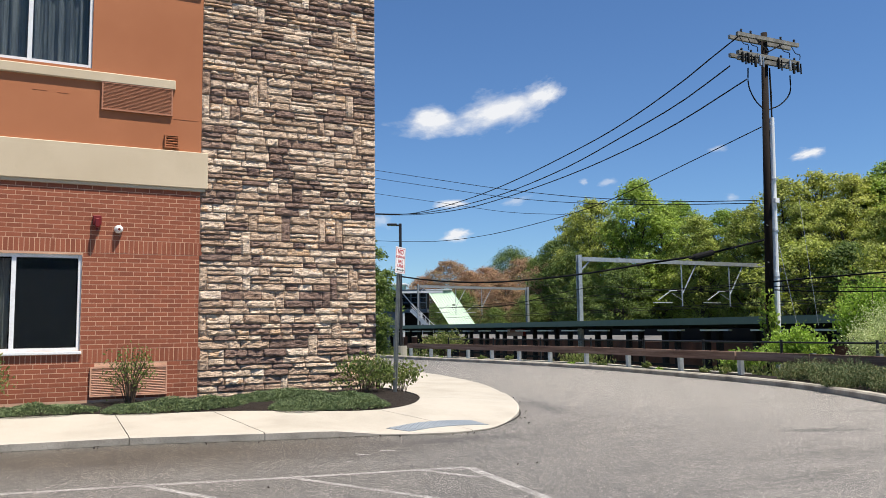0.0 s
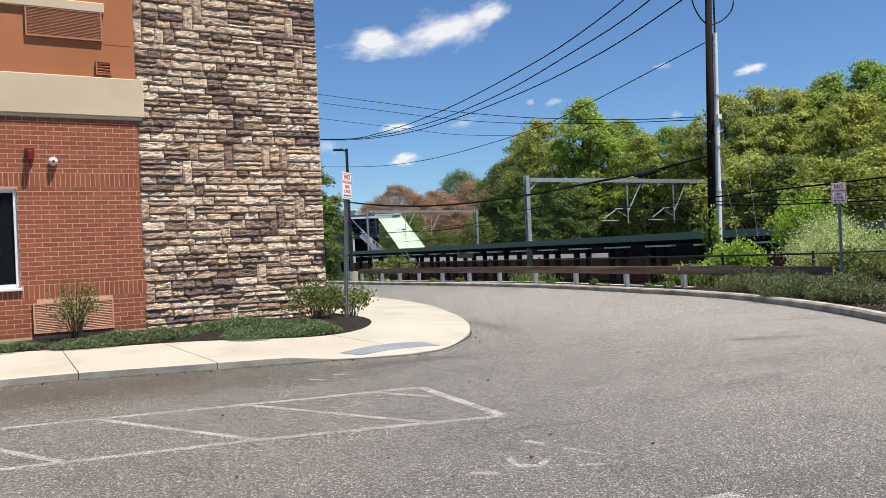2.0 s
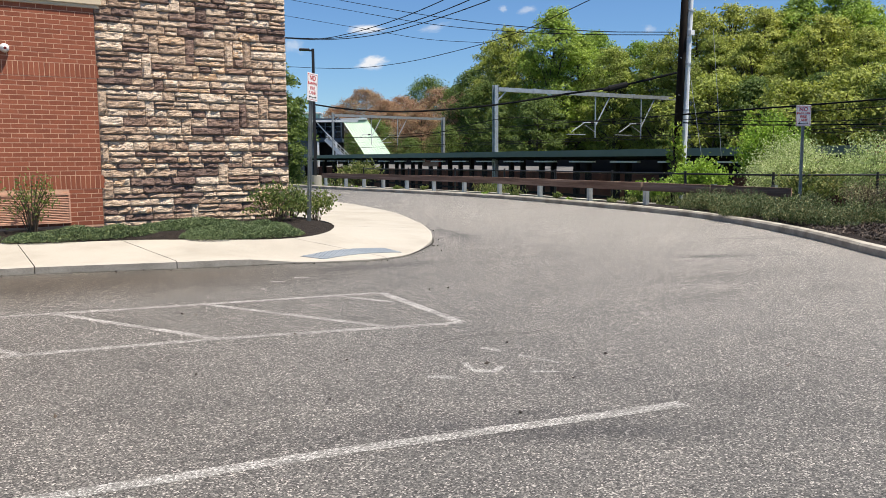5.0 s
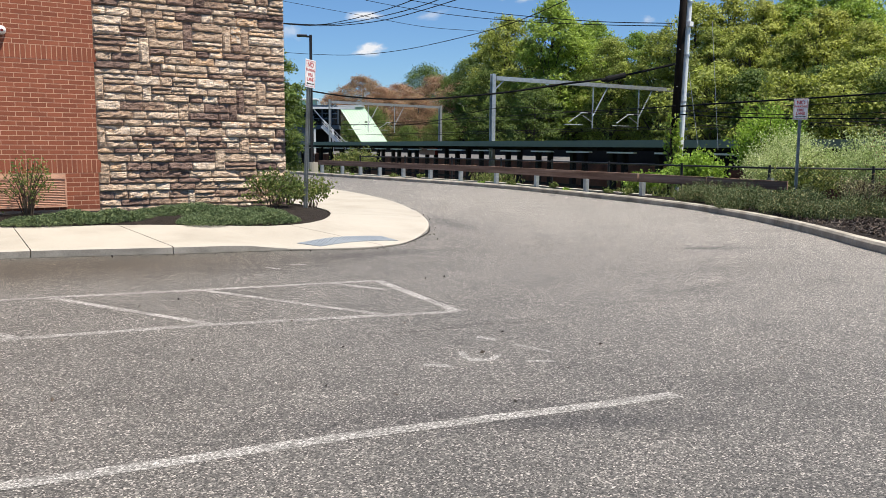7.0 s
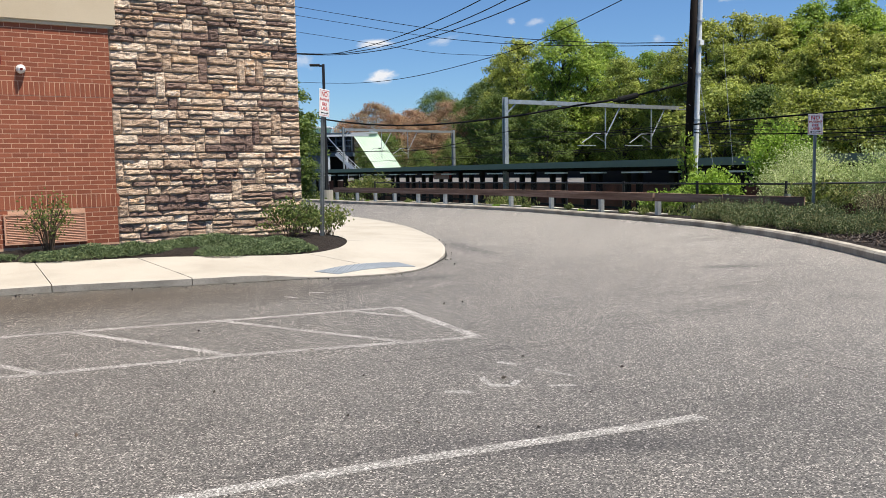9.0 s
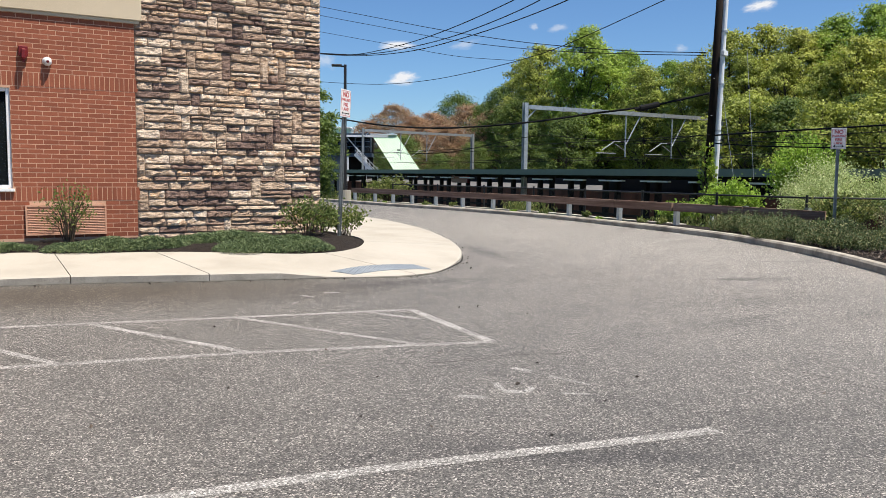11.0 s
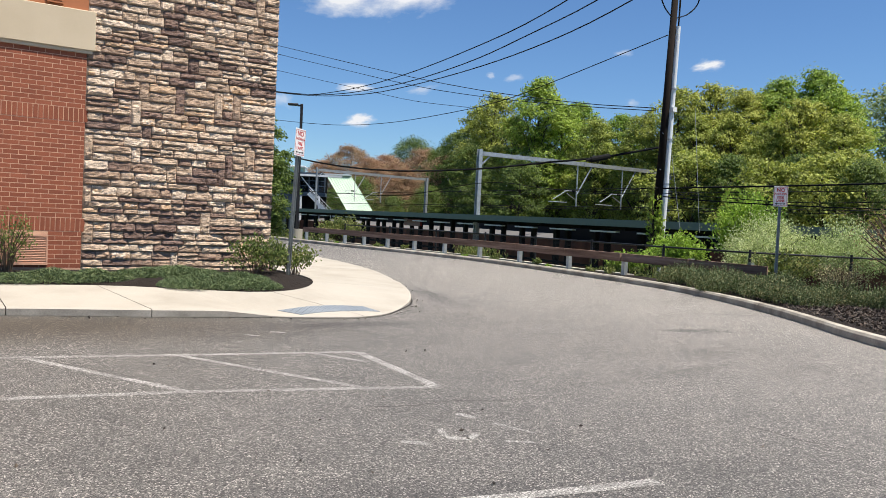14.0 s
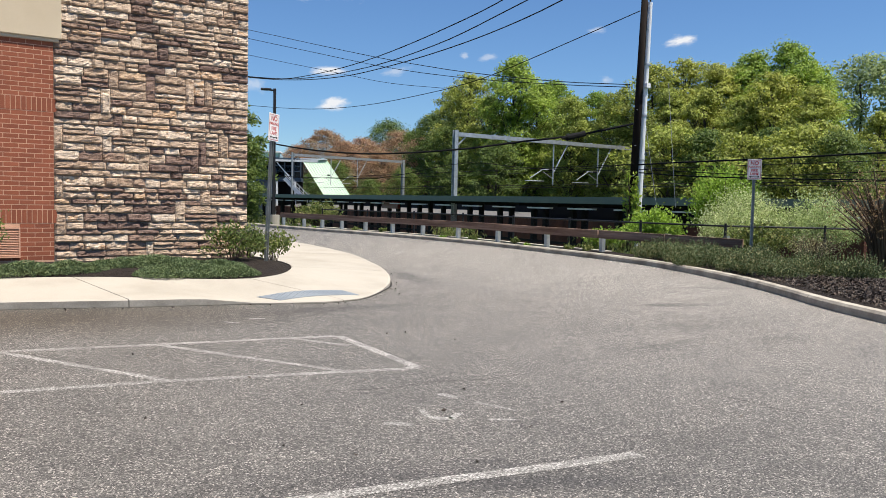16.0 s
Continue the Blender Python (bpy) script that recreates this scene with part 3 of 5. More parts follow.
# bed of mulch by the building
bm = bmesh.new()
rows = []
for p in bed:
    if -13 < p.x and p.y < 14.6 and p.x < 6.4:
        rows.append([bm.verts.new((p.x, p.y, 0.27)), bm.verts.new((p.x + (min(p.x, 5.4) - p.x) * 0.3, p.y + (13.4 - p.y) * 0.3 + 0.0, 0.33)), bm.verts.new((min(p.x, 5.4), 13.45, 0.42))])
for a, b in zip(rows, rows[1:]):
    for k in range(2):
        bm.faces.new((a[k], b[k], b[k + 1], a[k + 1]))
tagged(part("planting_bed", bm, MULCH), "dark mulch bed along the building", "flower bed", kind="structure")
bm = bmesh.new()
strip = [p for p in bed if p.x > 5.3 and p.y >= 14.4]
rows = [[bm.verts.new((p.x, p.y, 0.2)), bm.verts.new((5.2, p.y, 0.3))] for p in strip]
for a, b in zip(rows, rows[1:]):
    bm.faces.new((a[0], b[0], b[1], a[1]))
tagged(part("planting_bed", bm, MULCH), "dark mulch bed beside the building", "flower bed", kind="structure")


# painted marks
def stroke(bm, a, b, w, lift=0.0006):
    a, b = Vector((*a, 0)), Vector((*b, 0))
    s = (b - a).normalized().cross(Vector((0, 0, 1))) * w / 2
    n = max(1, int((b - a).length / 0.4))
    pr = None
    for i in range(n + 1):
        p = a.lerp(b, i / n)
        row = [bm.verts.new((q.x, q.y, lot_height(q.x, q.y) + lift)) for q in (p - s, p + s)]
        if pr:
            bm.faces.new((pr[0], row[0], row[1], pr[1]))
        pr = row


for turn, (pts, w) in enumerate((([(4.05, 7.52), (2.35, 7.87), (1.04, 8.17), (-2.4, 8.85)], 0.09), ([(3.9, 5.73), (1.96, 6.28), (0.29, 6.6), (-3.0, 7.3)], 0.09), ([(4.08, 7.5), (3.9, 5.73)], 0.1), ([(3.61, 7.58), (3.9, 6.95)], 0.07),
               ([(2.35, 7.84), (3.28, 5.95)], 0.075), ([(1.04, 8.15), (1.96, 6.28)], 0.075), ([(-0.3, 8.4), (0.62, 6.53)], 0.075), ([(3.64, 3.1), (3.09, 3.2), (1.75, 3.47), (0.44, 3.66), (-3, 4.3)], 0.1))):
    bm = bmesh.new()
    for a, b in zip(pts, pts[1:]):
        stroke(bm, a, b, w, 0.0006 + 0.0002 * turn)
    tagged(part("parking_line", bm, PAINT), "faded white parking line on asphalt", "road marking", "faded parking lines", "structure")
STENCILS = ([((2.74, 4.41), (2.88, 4.29), 0.07), ((3.14, 4.58), (3.07, 4.38), 0.05), ((3.06, 4.37), (3.18, 4.27), 0.075), ((3.17, 4.27), (3.3, 4.36), 0.05), ((3.5, 4.88), (3.55, 4.72), 0.07), ((3.58, 4.55), (3.68, 4.22), 0.035), ((3.36, 4.14), (3.52, 4.04), 0.035)],
            [((3.0, 8.6), (3.2, 8.47), 0.06), ((3.38, 8.9), (3.53, 8.69), 0.05), ((3.34, 8.5), (3.55, 8.52), 0.075), ((3.72, 8.97), (3.88, 8.9), 0.05)])
for strokes in STENCILS:
    bm = bmesh.new()
    for a, b, w in strokes:
        stroke(bm, a, b, w)
    tagged(part("pavement_mark", bm, PAINT), "worn remains of a painted stencil on asphalt", "road marking", kind="structure")

# tar seam along the footway and cracks in the asphalt
seam_line = [p for p in inner if p.x > -6 and p.y < 24]
bm, pr = bmesh.new(), None
for i in range(0, len(seam_line), 3):
    p = seam_line[i]
    d = (seam_line[min(i + 1, len(seam_line) - 1)] - seam_line[max(i - 1, 0)]).normalized()
    s = Vector((d.y, -d.x, 0))
    w = 0.02 + 0.03 * max(0, noise.noise((i * 0.05, 0, 7)) + 0.25)
    row = [bm.verts.new((q.x, q.y, lot_height(q.x, q.y) + 0.002)) for q in (p - s * 0.01, p + s * w)]
    if pr:
        bm.faces.new((pr[0], pr[1], row[1], row[0]))
    pr = row
tagged(part("tar_seam", bm, SEAM), "dark dirty seam between asphalt and footway", "seam", kind="structure")
for pts in ([(5.3, 3.75), (5.33, 3.5), (5.3, 3.32), (5.37, 3.12)], [(3.0, 5.3), (3.35, 5.22), (3.7, 5.25), (4.1, 5.1), (4.5, 5.12)], [(8.9, 7.9), (9.5, 7.6), (9.9, 7.7), (10.6, 7.2)]):
    bm = bmesh.new()
    for a_, b_ in zip(pts, pts[1:]):
        stroke(bm, a_, b_, 0.009)
    tagged(part("asphalt_crack", bm, SEAM), "fine dark crack in the asphalt", "crack", kind="structure")

# ---- building ----
WALL_Y = 13.216
hotel = thing("hotel_building", "hotel wing of red brick, terracotta stucco and split stone", "building")


def wall_with_holes(x0, x1, z0, z1, y0, y1, holes):
    """A thick wall in the plane y, with openings (x0, z0, x1, z1) right through it."""
    bm = bmesh.new()
    gx = sorted({x0, x1, *(v for h in holes for v in (h[0], h[2]))})
    gz = sorted({z0, z1, *(v for h in holes for v in (h[1], h[3]))})
    for a, b in zip(gx, gx[1:]):
        for c, d in zip(gz, gz[1:]):
            if not any(h[0] <= a and b <= h[2] and h[1] <= c and d <= h[3] for h in holes):
                box(bm, a, y0, c, b, y1, d)
    bmesh.ops.remove_doubles(bm, verts=bm.verts, dist=1e-4)
    return bm


W1 = (-1.06, 1.145, 0.745, 2.56)
W2 = (-0.9, 5.4, 0.8, 7.0)
part("brick_backing", wall_with_holes(-9, 2.43, 0.2, 3.66, WALL_Y - 0.0048, WALL_Y + 0.3, [W1]), MORTAR, hotel, "mortar joints behind the brick face")
part("stucco_wall", wall_with_holes(-9, 2.434, 3.66, 9.5, WALL_Y + 0.0, WALL_Y + 0.3, [W2]), STUCCO, hotel, "terracotta stucco upper wall")
part("side_wall", boxed(-9, 13.6, 0.2, -8.7, 25.4, 9.5), STUCCO, hotel)
part("rear_wall", boxed(-9, 25.1, 0.2, 5.3, 25.4, 9.5), STUCCO, hotel)
part("roof", boxed(-9.1, 13.2, 9.5, 5.45, 25.5, 9.75), CREAM, hotel)
part("cornice", boxed(-9, WALL_Y - 0.06, 3.65, 2.535, WALL_Y + 0.05, 4.228, bevel=0.01), CREAM, hotel, "cream band over the brick storey")
part("cornice_lip", boxed(-9, WALL_Y - 0.036, 3.605, 2.5, WALL_Y + 0.05, 3.648), CREAM, hotel)
part("sill_band", boxed(-3.2, WALL_Y - 0.05, 5.2, 2.02, WALL_Y + 0.02, 5.35, bevel=0.012), CREAM, hotel, "cream sill band under the upper window")
part("stucco_band", boxed(1.95, WALL_Y - 0.05, 6.82, 2.41, WALL_Y + 0.02, 7.3), STUCCO, hotel)
# fine reveals in the stucco
for z, a, b in ((4.98, 0.0, 0.2), (4.97, 0.33, 0.5), (4.74, 2.0, 2.38)):
    part("stucco_crack", boxed(a, WALL_Y - 0.004, z, b, WALL_Y, z + 0.006), STUCCO, hotel)


def window(x0, z0, x1, z1, y, mullions, glass, label):
    w = thing("window", label, "")
    w.parent = hotel
    f = 0.05
    part("frame", boxed(x0, y - 0.0, z0, x0 + f, y + 0.09, z1, bevel=0.004), ALU, w)
    part("frame", boxed(x1 - f, y - 0.0, z0, x1, y + 0.09, z1, bevel=0.004), ALU, w)
    part("frame", boxed(x0 + f, y + 0.002, z1 - f, x1 - f, y + 0.088, z1), ALU, w)
    part("frame", boxed(x0 + f, y + 0.002, z0, x1 - f, y + 0.088, z0 + f), ALU, w)
    xs = [x0 + f, *mullions, x1 - f]
    for m in mullions:
        part("mullion", boxed(m - 0.03, y + 0.004, z0 + f, m + 0.03, y + 0.086, z1 - f), ALU, w)
    for a, b in zip(xs, xs[1:]):
        o = part("pane", boxed(a, y + 0.04, z0 + f, b, y + 0.05, z1 - f), glass, w)
        o.visible_shadow = False
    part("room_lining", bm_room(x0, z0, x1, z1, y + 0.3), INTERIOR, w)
    return w


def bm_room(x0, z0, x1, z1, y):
    """A room behind the window, its dimness put into near-black lining: floor, ceiling, back and sides."""
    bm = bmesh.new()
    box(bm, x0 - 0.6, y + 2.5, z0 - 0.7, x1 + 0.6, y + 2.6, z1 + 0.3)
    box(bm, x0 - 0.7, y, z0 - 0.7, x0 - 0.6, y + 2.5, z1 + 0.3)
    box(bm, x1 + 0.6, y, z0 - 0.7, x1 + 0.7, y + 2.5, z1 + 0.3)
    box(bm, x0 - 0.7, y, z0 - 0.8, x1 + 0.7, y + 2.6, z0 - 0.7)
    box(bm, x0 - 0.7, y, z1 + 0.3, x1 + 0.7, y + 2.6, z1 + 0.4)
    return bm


def drape(x0, x1, z0, z1, y):
    bm, n = bmesh.new(), 60
    rows = []
    for i in range(n + 1):
        x = x0 + (x1 - x0) * i / n
        d = 0.035 * math.sin(i * 1.1) + 0.015 * math.sin(i * 2.7)
        rows.append([bm.verts.new((x, y + d, z0)), bm.verts.new((x, y + d * 0.6, z1))])
    for a, b in zip(rows, rows[1:]):
        bm.faces.new((a[0], b[0], b[1], a[1]))
    bmesh.ops.solidify(bm, geom=bm.faces[:], thickness=0.004)
    return bm


w = window(*W1, WALL_Y + 0.03, [-0.15], GLASS, "white-framed ground-floor window with dark glass")
part("curtain", drape(-1.0, -0.2, 1.2, 2.5, WALL_Y + 0.2), PALE_CURTAIN, w, "pale curtain drawn behind the glass")
part("sill", boxed(W1[0] - 0.02, WALL_Y - 0.05, 1.1, W1[2] + 0.02, WALL_Y + 0.03, 1.143, bevel=0.006), ALU, w, "white metal sill")
w = window(*W2, WALL_Y + 0.03, [-0.05], GLASS_SKY, "white-framed upper window with drawn curtains")
part("curtain", drape(-0.86, 0.76, 5.4, 7.0, WALL_Y + 0.2), CURTAIN, w, "curtains tinted blue-grey like the sky on the glass")


def louvre(x0, z0, x1, z1, y, step, material, label, name="louvre"):
    g = thing(name, label, "")
    g.parent = hotel
    f = 0.022
    part("backing", boxed(x0, y - 0.012, z0, x1, y - 0.004, z1), DARK, g)
    part("frame", boxed(x0, y - 0.045, z1 - f, x1, y - 0.012, z1), material, g)
    part("frame", boxed(x0, y - 0.045, z0, x1, y - 0.012, z0 + f), material, g)
    part("frame", boxed(x0, y - 0.044, z0 + f, x0 + f, y - 0.012, z1 - f), material, g)
    part("frame", boxed(x1 - f, y - 0.044, z0 + f, x1, y - 0.012, z1 - f), material, g)
    n = int((z1 - z0 - 2 * f) / step)
    slat = None
    for i in range(n):
        z = z0 + f + (i + 0.5) * (z1 - z0 - 2 * f) / n
        if slat is None:
            bm = boxed(x0 + f, -0.012, -step * 0.3, x1 - f, 0.012, step * 0.3)
            bmesh.ops.rotate(bm, verts=bm.verts, cent=((x0 + x1) / 2, 0, 0), matrix=Matrix.Rotation(radians(35), 3, "X"))
            slat = mesh_of("slat", bm)
        part("slat", slat, material, g).location = (0, y - 0.028, z)
    return g


louvre(0.89, 0.47, 1.975, 0.905, WALL_Y, 0.024, TAN, "tan metal louvre low on the brick wall", "louvre_low")
louvre(0.945, 4.775, 1.98, 5.21, WALL_Y, 0.021, BROWN, "brown metal louvre under the upper sill", "louvre_high")
louvre(1.87, 4.27, 2.09, 4.48, WALL_Y, 0.035, STUCCO, "small brown exhaust vent on stucco", "exhaust_vent")

# fire alarm horn and camera on the brick
horn = thing("alarm_horn", "dark red fire alarm horn on the brick wall", "alarm")
part("box", boxed(0.87, WALL_Y - 0.07, 3.0, 0.99, WALL_Y - 0.004, 3.15, bevel=0.012), DARK_RED, horn)
part("strobe", boxed(0.895, WALL_Y - 0.16, 2.96, 0.965, WALL_Y - 0.07, 3.1, bevel=0.015), DARK_RED, horn)
part("bracket", rodded((0.93, WALL_Y - 0.07, 2.98), (0.93, WALL_Y - 0.07, 2.92), 0.02), DARK_RED, horn)
bell = thing("wall_camera", "round white dome camera with a dark eye on brick", "camera")
part("mount", rodded((1.235, WALL_Y, 2.96), (1.235, WALL_Y - 0.05, 2.96), 0.065, 0.06, 16), WHITE, bell)
bm = bmesh.new()
bmesh.ops.create_uvsphere(bm, u_segments=16, v_segments=10, radius=0.055)
bmesh.ops.translate(bm, vec=(1.235, WALL_Y - 0.06, 2.955), verts=bm.verts)
part("dome", bm, WHITE, bell, smooth=True)
part("eye", rodded((1.235, WALL_Y - 0.1, 2.95), (1.235, WALL_Y - 0.125, 2.945), 0.022, 0.018, 12), DARK_RED, bell)

# ---- signs ----


def lettering(text, size, material, parent, m, name="lettering"):
    cu = bpy.data.curves.new(name, "FONT")
    cu.body, cu.size, cu.align_x, cu.align_y, cu.extrude, cu.offset = text, size, "CENTER", "CENTER", 0.0008, size * 0.02
    cu.materials.append(material)
    ob = new(name, cu)
    ob.matrix_world = m
    dg = bpy.context.evaluated_depsgraph_get()
    me = bpy.data.meshes.new_from_object(ob.evaluated_get(dg))
    bpy.data.objects.remove(ob)
    me.name = name
    o = part(name, me, material, parent)
    o.matrix_basis = m
    return o


def parking_sign(x, y, z0, face, label, post_top):
    """A fire-lane sign on a steel post; face: the way that it looks, in degrees from -y."""
    s = thing("parking_sign", label, "sign", Matrix.Translation((x, y, z0)) @ pose(0, 0, 0, 0, 0, face), "fire lane signs")
    bm = bmesh.new()
    box(bm, -0.032, 0.0, 0, -0.026, 0.035, post_top)
    box(bm, 0.026, 0.0, 0, 0.032, 0.035, post_top)
    box(bm, -0.032, 0.035, 0, 0.032, 0.041, post_top)
    part("post", bm, SIGN_POST, s, "perforated grey steel post")
    b = post_top - 0.44
    part("plate", boxed(-0.152, -0.008, b, 0.152, -0.004, b + 0.457, bevel=0.0015), WHITE, s, "white plate with red lettering")
    for z, t in ((b + 0.02, 0.006), (b + 0.431, 0.006)):
        part("border", boxed(-0.138, -0.0105, z, 0.138, -0.0085, z + t), RED, s)
    for xx in (-0.138, 0.132):
        part("border", boxed(xx, -0.0105, b + 0.026, xx + 0.006, -0.0085, b + 0.431), RED, s)
    for text, size, z in (("NO", 0.115, 0.37), ("PARKING", 0.062, 0.285), ("FIRE", 0.078, 0.205), ("LANE", 0.078, 0.13)):
        lettering(text, size, RED, s, Matrix.Translation((0, -0.0095, b + z)) @ pose(0, 0, 0, 90, 0, 0))
    bm = bmesh.new()
    box(bm, -0.075, -0.0105, b + 0.058, 0.075, -0.0085, b + 0.07)
    for sx in (-1, 1):
        vs = [bm.verts.new((sx * 0.115, -0.0095, b + 0.064)), bm.verts.new((sx * 0.072, -0.0095, b + 0.088)), bm.verts.new((sx * 0.072, -0.0095, b + 0.04))]
        bm.faces.new(vs)
    part("arrow", bm, DARK, s, "black double arrow")
    for z in (b + 0.05, b + 0.405):
        part("bolt", rodded((0, -0.008, z), (0, -0.014, z), 0.008, n=6), GALV, s)
    return s


first_sign = parking_sign(5.62, 12.85, 0.22, 33, "white and red fire-lane sign on a steel post in mulch", 2.575)
first_sign.rotation_euler = (radians(1.0), radians(2.5), radians(33))
parking_sign(16.75, 11.2, 0.0, -48, "white and red fire-lane sign on a grey post among shrubs", 2.5)

# ---- guardrail ----
POSTS = [(16.45, 35.9), (16.63, 34.1), (16.78, 32.6), (16.93, 31.1), (17.05, 29.3), (17.2, 27.45), (17.35, 25.55), (17.4, 23.4), (17.13, 20.85), (16.8, 18.15), (16.62, 15.75), (17.2, 14.0), (17.8, 12.65)]
rail = thing("guardrail", "weathered timber guardrail on steel posts beside the kerb", "guardrail")
for i, (x, y) in enumerate(POSTS):
    bm = bmesh.new()
    box(bm, x - 0.0, y - 0.055, -0.1, x + 0.012, y + 0.055, 0.7)
    box(bm, x + 0.012, y - 0.055, -0.1, x + 0.13, y - 0.043, 0.7)
    box(bm, x + 0.012, y + 0.043, -0.1, x + 0.13, y + 0.055, 0.7)
    part("post", bm, GALV if i < 11 else GREEN_PAINT, rail, "galvanised steel post")
tops = [0.72] * 11 + [0.68, 0.63]
for i in range(len(POSTS) - 1):
    (ax, ay), (bx, by) = POSTS[i], POSTS[i + 1]
    d = Vector((bx - ax, by - ay, 0)).normalized()
    s = Vector((d.y, -d.x, 0)) * 0.07
    if s.x > 0:
        s = -s
    ext = 0.45 if i == len(POSTS) - 2 else -0.004
    bm = bmesh.new()
    beam(bm, Vector((ax, ay, tops[i] - 0.11)) + s + d * 0.004, Vector((bx, by, tops[i + 1] - 0.11)) + s + d * ext, 0.12, 0.22)
    part("timber", bm, WOOD, rail, "weathered brown timber rail")

coping = smooth_line([(x + 0.32, y, 0) for x, y in POSTS[1:11]], 0.4)
kerb_run("coping", coping, [(0.12, -0.3), (0.12, 0.15), (-0.12, 0.15), (-0.12, -0.3)], CONCRETE, None, lambda x, y: 0.0)
tagged(bpy.data.objects["coping"], "pale concrete coping behind the guardrail posts", "coping", kind="structure")

# ---- lamp post ----
lamp = thing("lamp_post", "black square lamp post with a shoebox head on concrete", "lamp post", Matrix.Translation((17.25, 38.7, 0)))
part("base", rodded((0, 0, -0.1), (0, 0, 0.55), 0.3, 0.3, 20), CONCRETE, lamp, "pale concrete footing")
part("pole", boxed(-0.07, -0.07, 0.55, 0.07, 0.07, 6.85, bevel=0.01), BLACK, lamp)
part("arm", boxed(-0.2, -0.03, 6.72, -0.07, 0.03, 6.8), BLACK, lamp)
part("head", boxed(-0.68, -0.16, 6.75, -0.16, 0.16, 6.85, bevel=0.025), BLACK, lamp)
lamp.rotation_euler = (0, 0, radians(-25))

# ---- utility pole and wires ----
PX, PY = 21.92, 19.4
pole = thing("utility_pole", "dark creosoted utility pole with crossarms and a conduit", "utility pole", Matrix.Translation((PX, PY, 0)) @ Matrix.Rotation(radians(1.5), 4, Vector((0.755, 0.655, 0))))
part("pole", rodded((0, 0, -0.6), (0, 0, 11.1), 0.14, 0.1, 16), POLE_WOOD, pole, smooth=True)
ax = Vector((0.998, -0.05, 0))
ay = Vector((0.05, 0.998, 0))
for z, o, half in ((10.82, -0.17, 1.33), (10.82, 0.17, 1.33), (10.2, -0.17, 1.33), (10.2, 0.17, 1.33), (10.02, -0.17, 1.3)):
    bm = bmesh.new()
    beam(bm, ax * -half + ay * o + Vector((0, 0, z)), ax * half + ay * o + Vector((0, 0, z)), 0.1, 0.125)
    part("crossarm", bm, ARM_WOOD, pole, "bleached grey timber crossarm")
for u in (-1.15, -0.75, 0.55, 1.15):
    for z in (10.9, 10.26):
        bm = bmesh.new()
        for k in range(3):
            rod(bm, ax * u + ay * -0.17 + Vector((0, 0, z + k * 0.05 - 0.04)), ax * u + ay * -0.17 + Vector((0, 0, z + k * 0.05)), 0.045, 0.025, 8)
        part("insulator", bm, DARK, pole)
for u in (-1.2, -0.95, -0.45, 0.35, 0.85, 1.2):
    hang = ax * u + ay * -0.26
    bm = rodded(hang + Vector((0, 0, 10.2)), hang + Vector((0.02, 0, 9.86)), 0.035, 0.05, 8)
    rod(bm, hang + Vector((0.1, -0.03, 10.15)), hang + Vector((0.12, -0.03, 9.8)), 0.025, 0.025, 6)
    part("fuse_holder", bm, GALV if u in (-0.45, 0.85) else DARK, pole)
for u in (-1.0, 1.0):
    part("arm_brace", beam(bmesh.new(), ax * (u * 0.6) + ay * -0.24 + Vector((0, 0, 10.74)), ay * -0.16 + Vector((0, 0, 10.4)), 0.025, 0.04), DARK, pole)
for u, v in ((-1.3, -0.95), (-0.95, -0.55), (-0.5, -0.1), (0.4, 0.85), (0.95, 1.3)):
    loop = smooth_line([tuple(ax * u + ay * -0.24 + Vector((0, 0, 10.72))), tuple(ax * (u * 0.8 + v * 0.2) + ay * -0.34 + Vector((0, 0, 10.45))), tuple(ax * (u * 0.3 + v * 0.7) + ay * -0.36 + Vector((0, 0, 10.42))), tuple(ax * v + ay * -0.26 + Vector((0, 0, 10.3)))], 0.08)
    part("jumper", tube(bmesh.new(), loop, 0.014), CABLE, pole)
for u in (-0.72, 0.95):
    part("cutout", rodded(ax * u + ay * -0.3 + Vector((0, 0, 10.1)), ax * u + ay * -0.34 + Vector((0, 0, 9.75)), 0.05, 0.04), DARK, pole)


def conduit_side(o):
    return Vector((0.15, -0.145, 0)) * o


part("conduit", rodded(conduit_side(1.0) + Vector((0, 0, 3.1)), conduit_side(0.85) + Vector((0, 0, 8.2)), 0.088, 0.08, 12), PAINTED_STEEL, pole, "pale grey conduit")
part("conduit", rodded(conduit_side(1.05) + Vector((0, 0, -0.3)), conduit_side(1.02) + Vector((0, 0, 3.1)), 0.098, 0.095, 12), PAINTED_STEEL, pole, "pale grey conduit")
for z in (1.2, 2.9, 4.4, 6.1):
    part("strap", rodded(conduit_side(1.0) + Vector((0, 0, z)), conduit_side(1.0) + Vector((0, 0, z + 0.06)), 0.105, 0.105, 12), GALV, pole)
part("meter_box", boxed(0.02, -0.3, 5.35, 0.2, -0.18, 5.5), WHITE, pole)
for u in (-0.72, 1.12):
    pts = smooth_line([tuple(ax * u + Vector((0, 0, 9.8))), tuple(ax * u * 0.98 + Vector((0, 0, 9.2))), tuple(ax * u * 0.6 + Vector((0, 0, 8.75))), tuple(ax * u * 0.12 + Vector((0, 0, 8.5)))], 0.15)
    part("jumper", tube(bmesh.new(), pts, 0.022), CABLE, pole)
part("riser", tube(bmesh.new(), [(0.14, -0.12, 8.2), (0.15, -0.1, 9.0), (0.13, -0.08, 9.9)], 0.03), CABLE, pole)
pole.scale = (1.03, 1.03, 1.016)
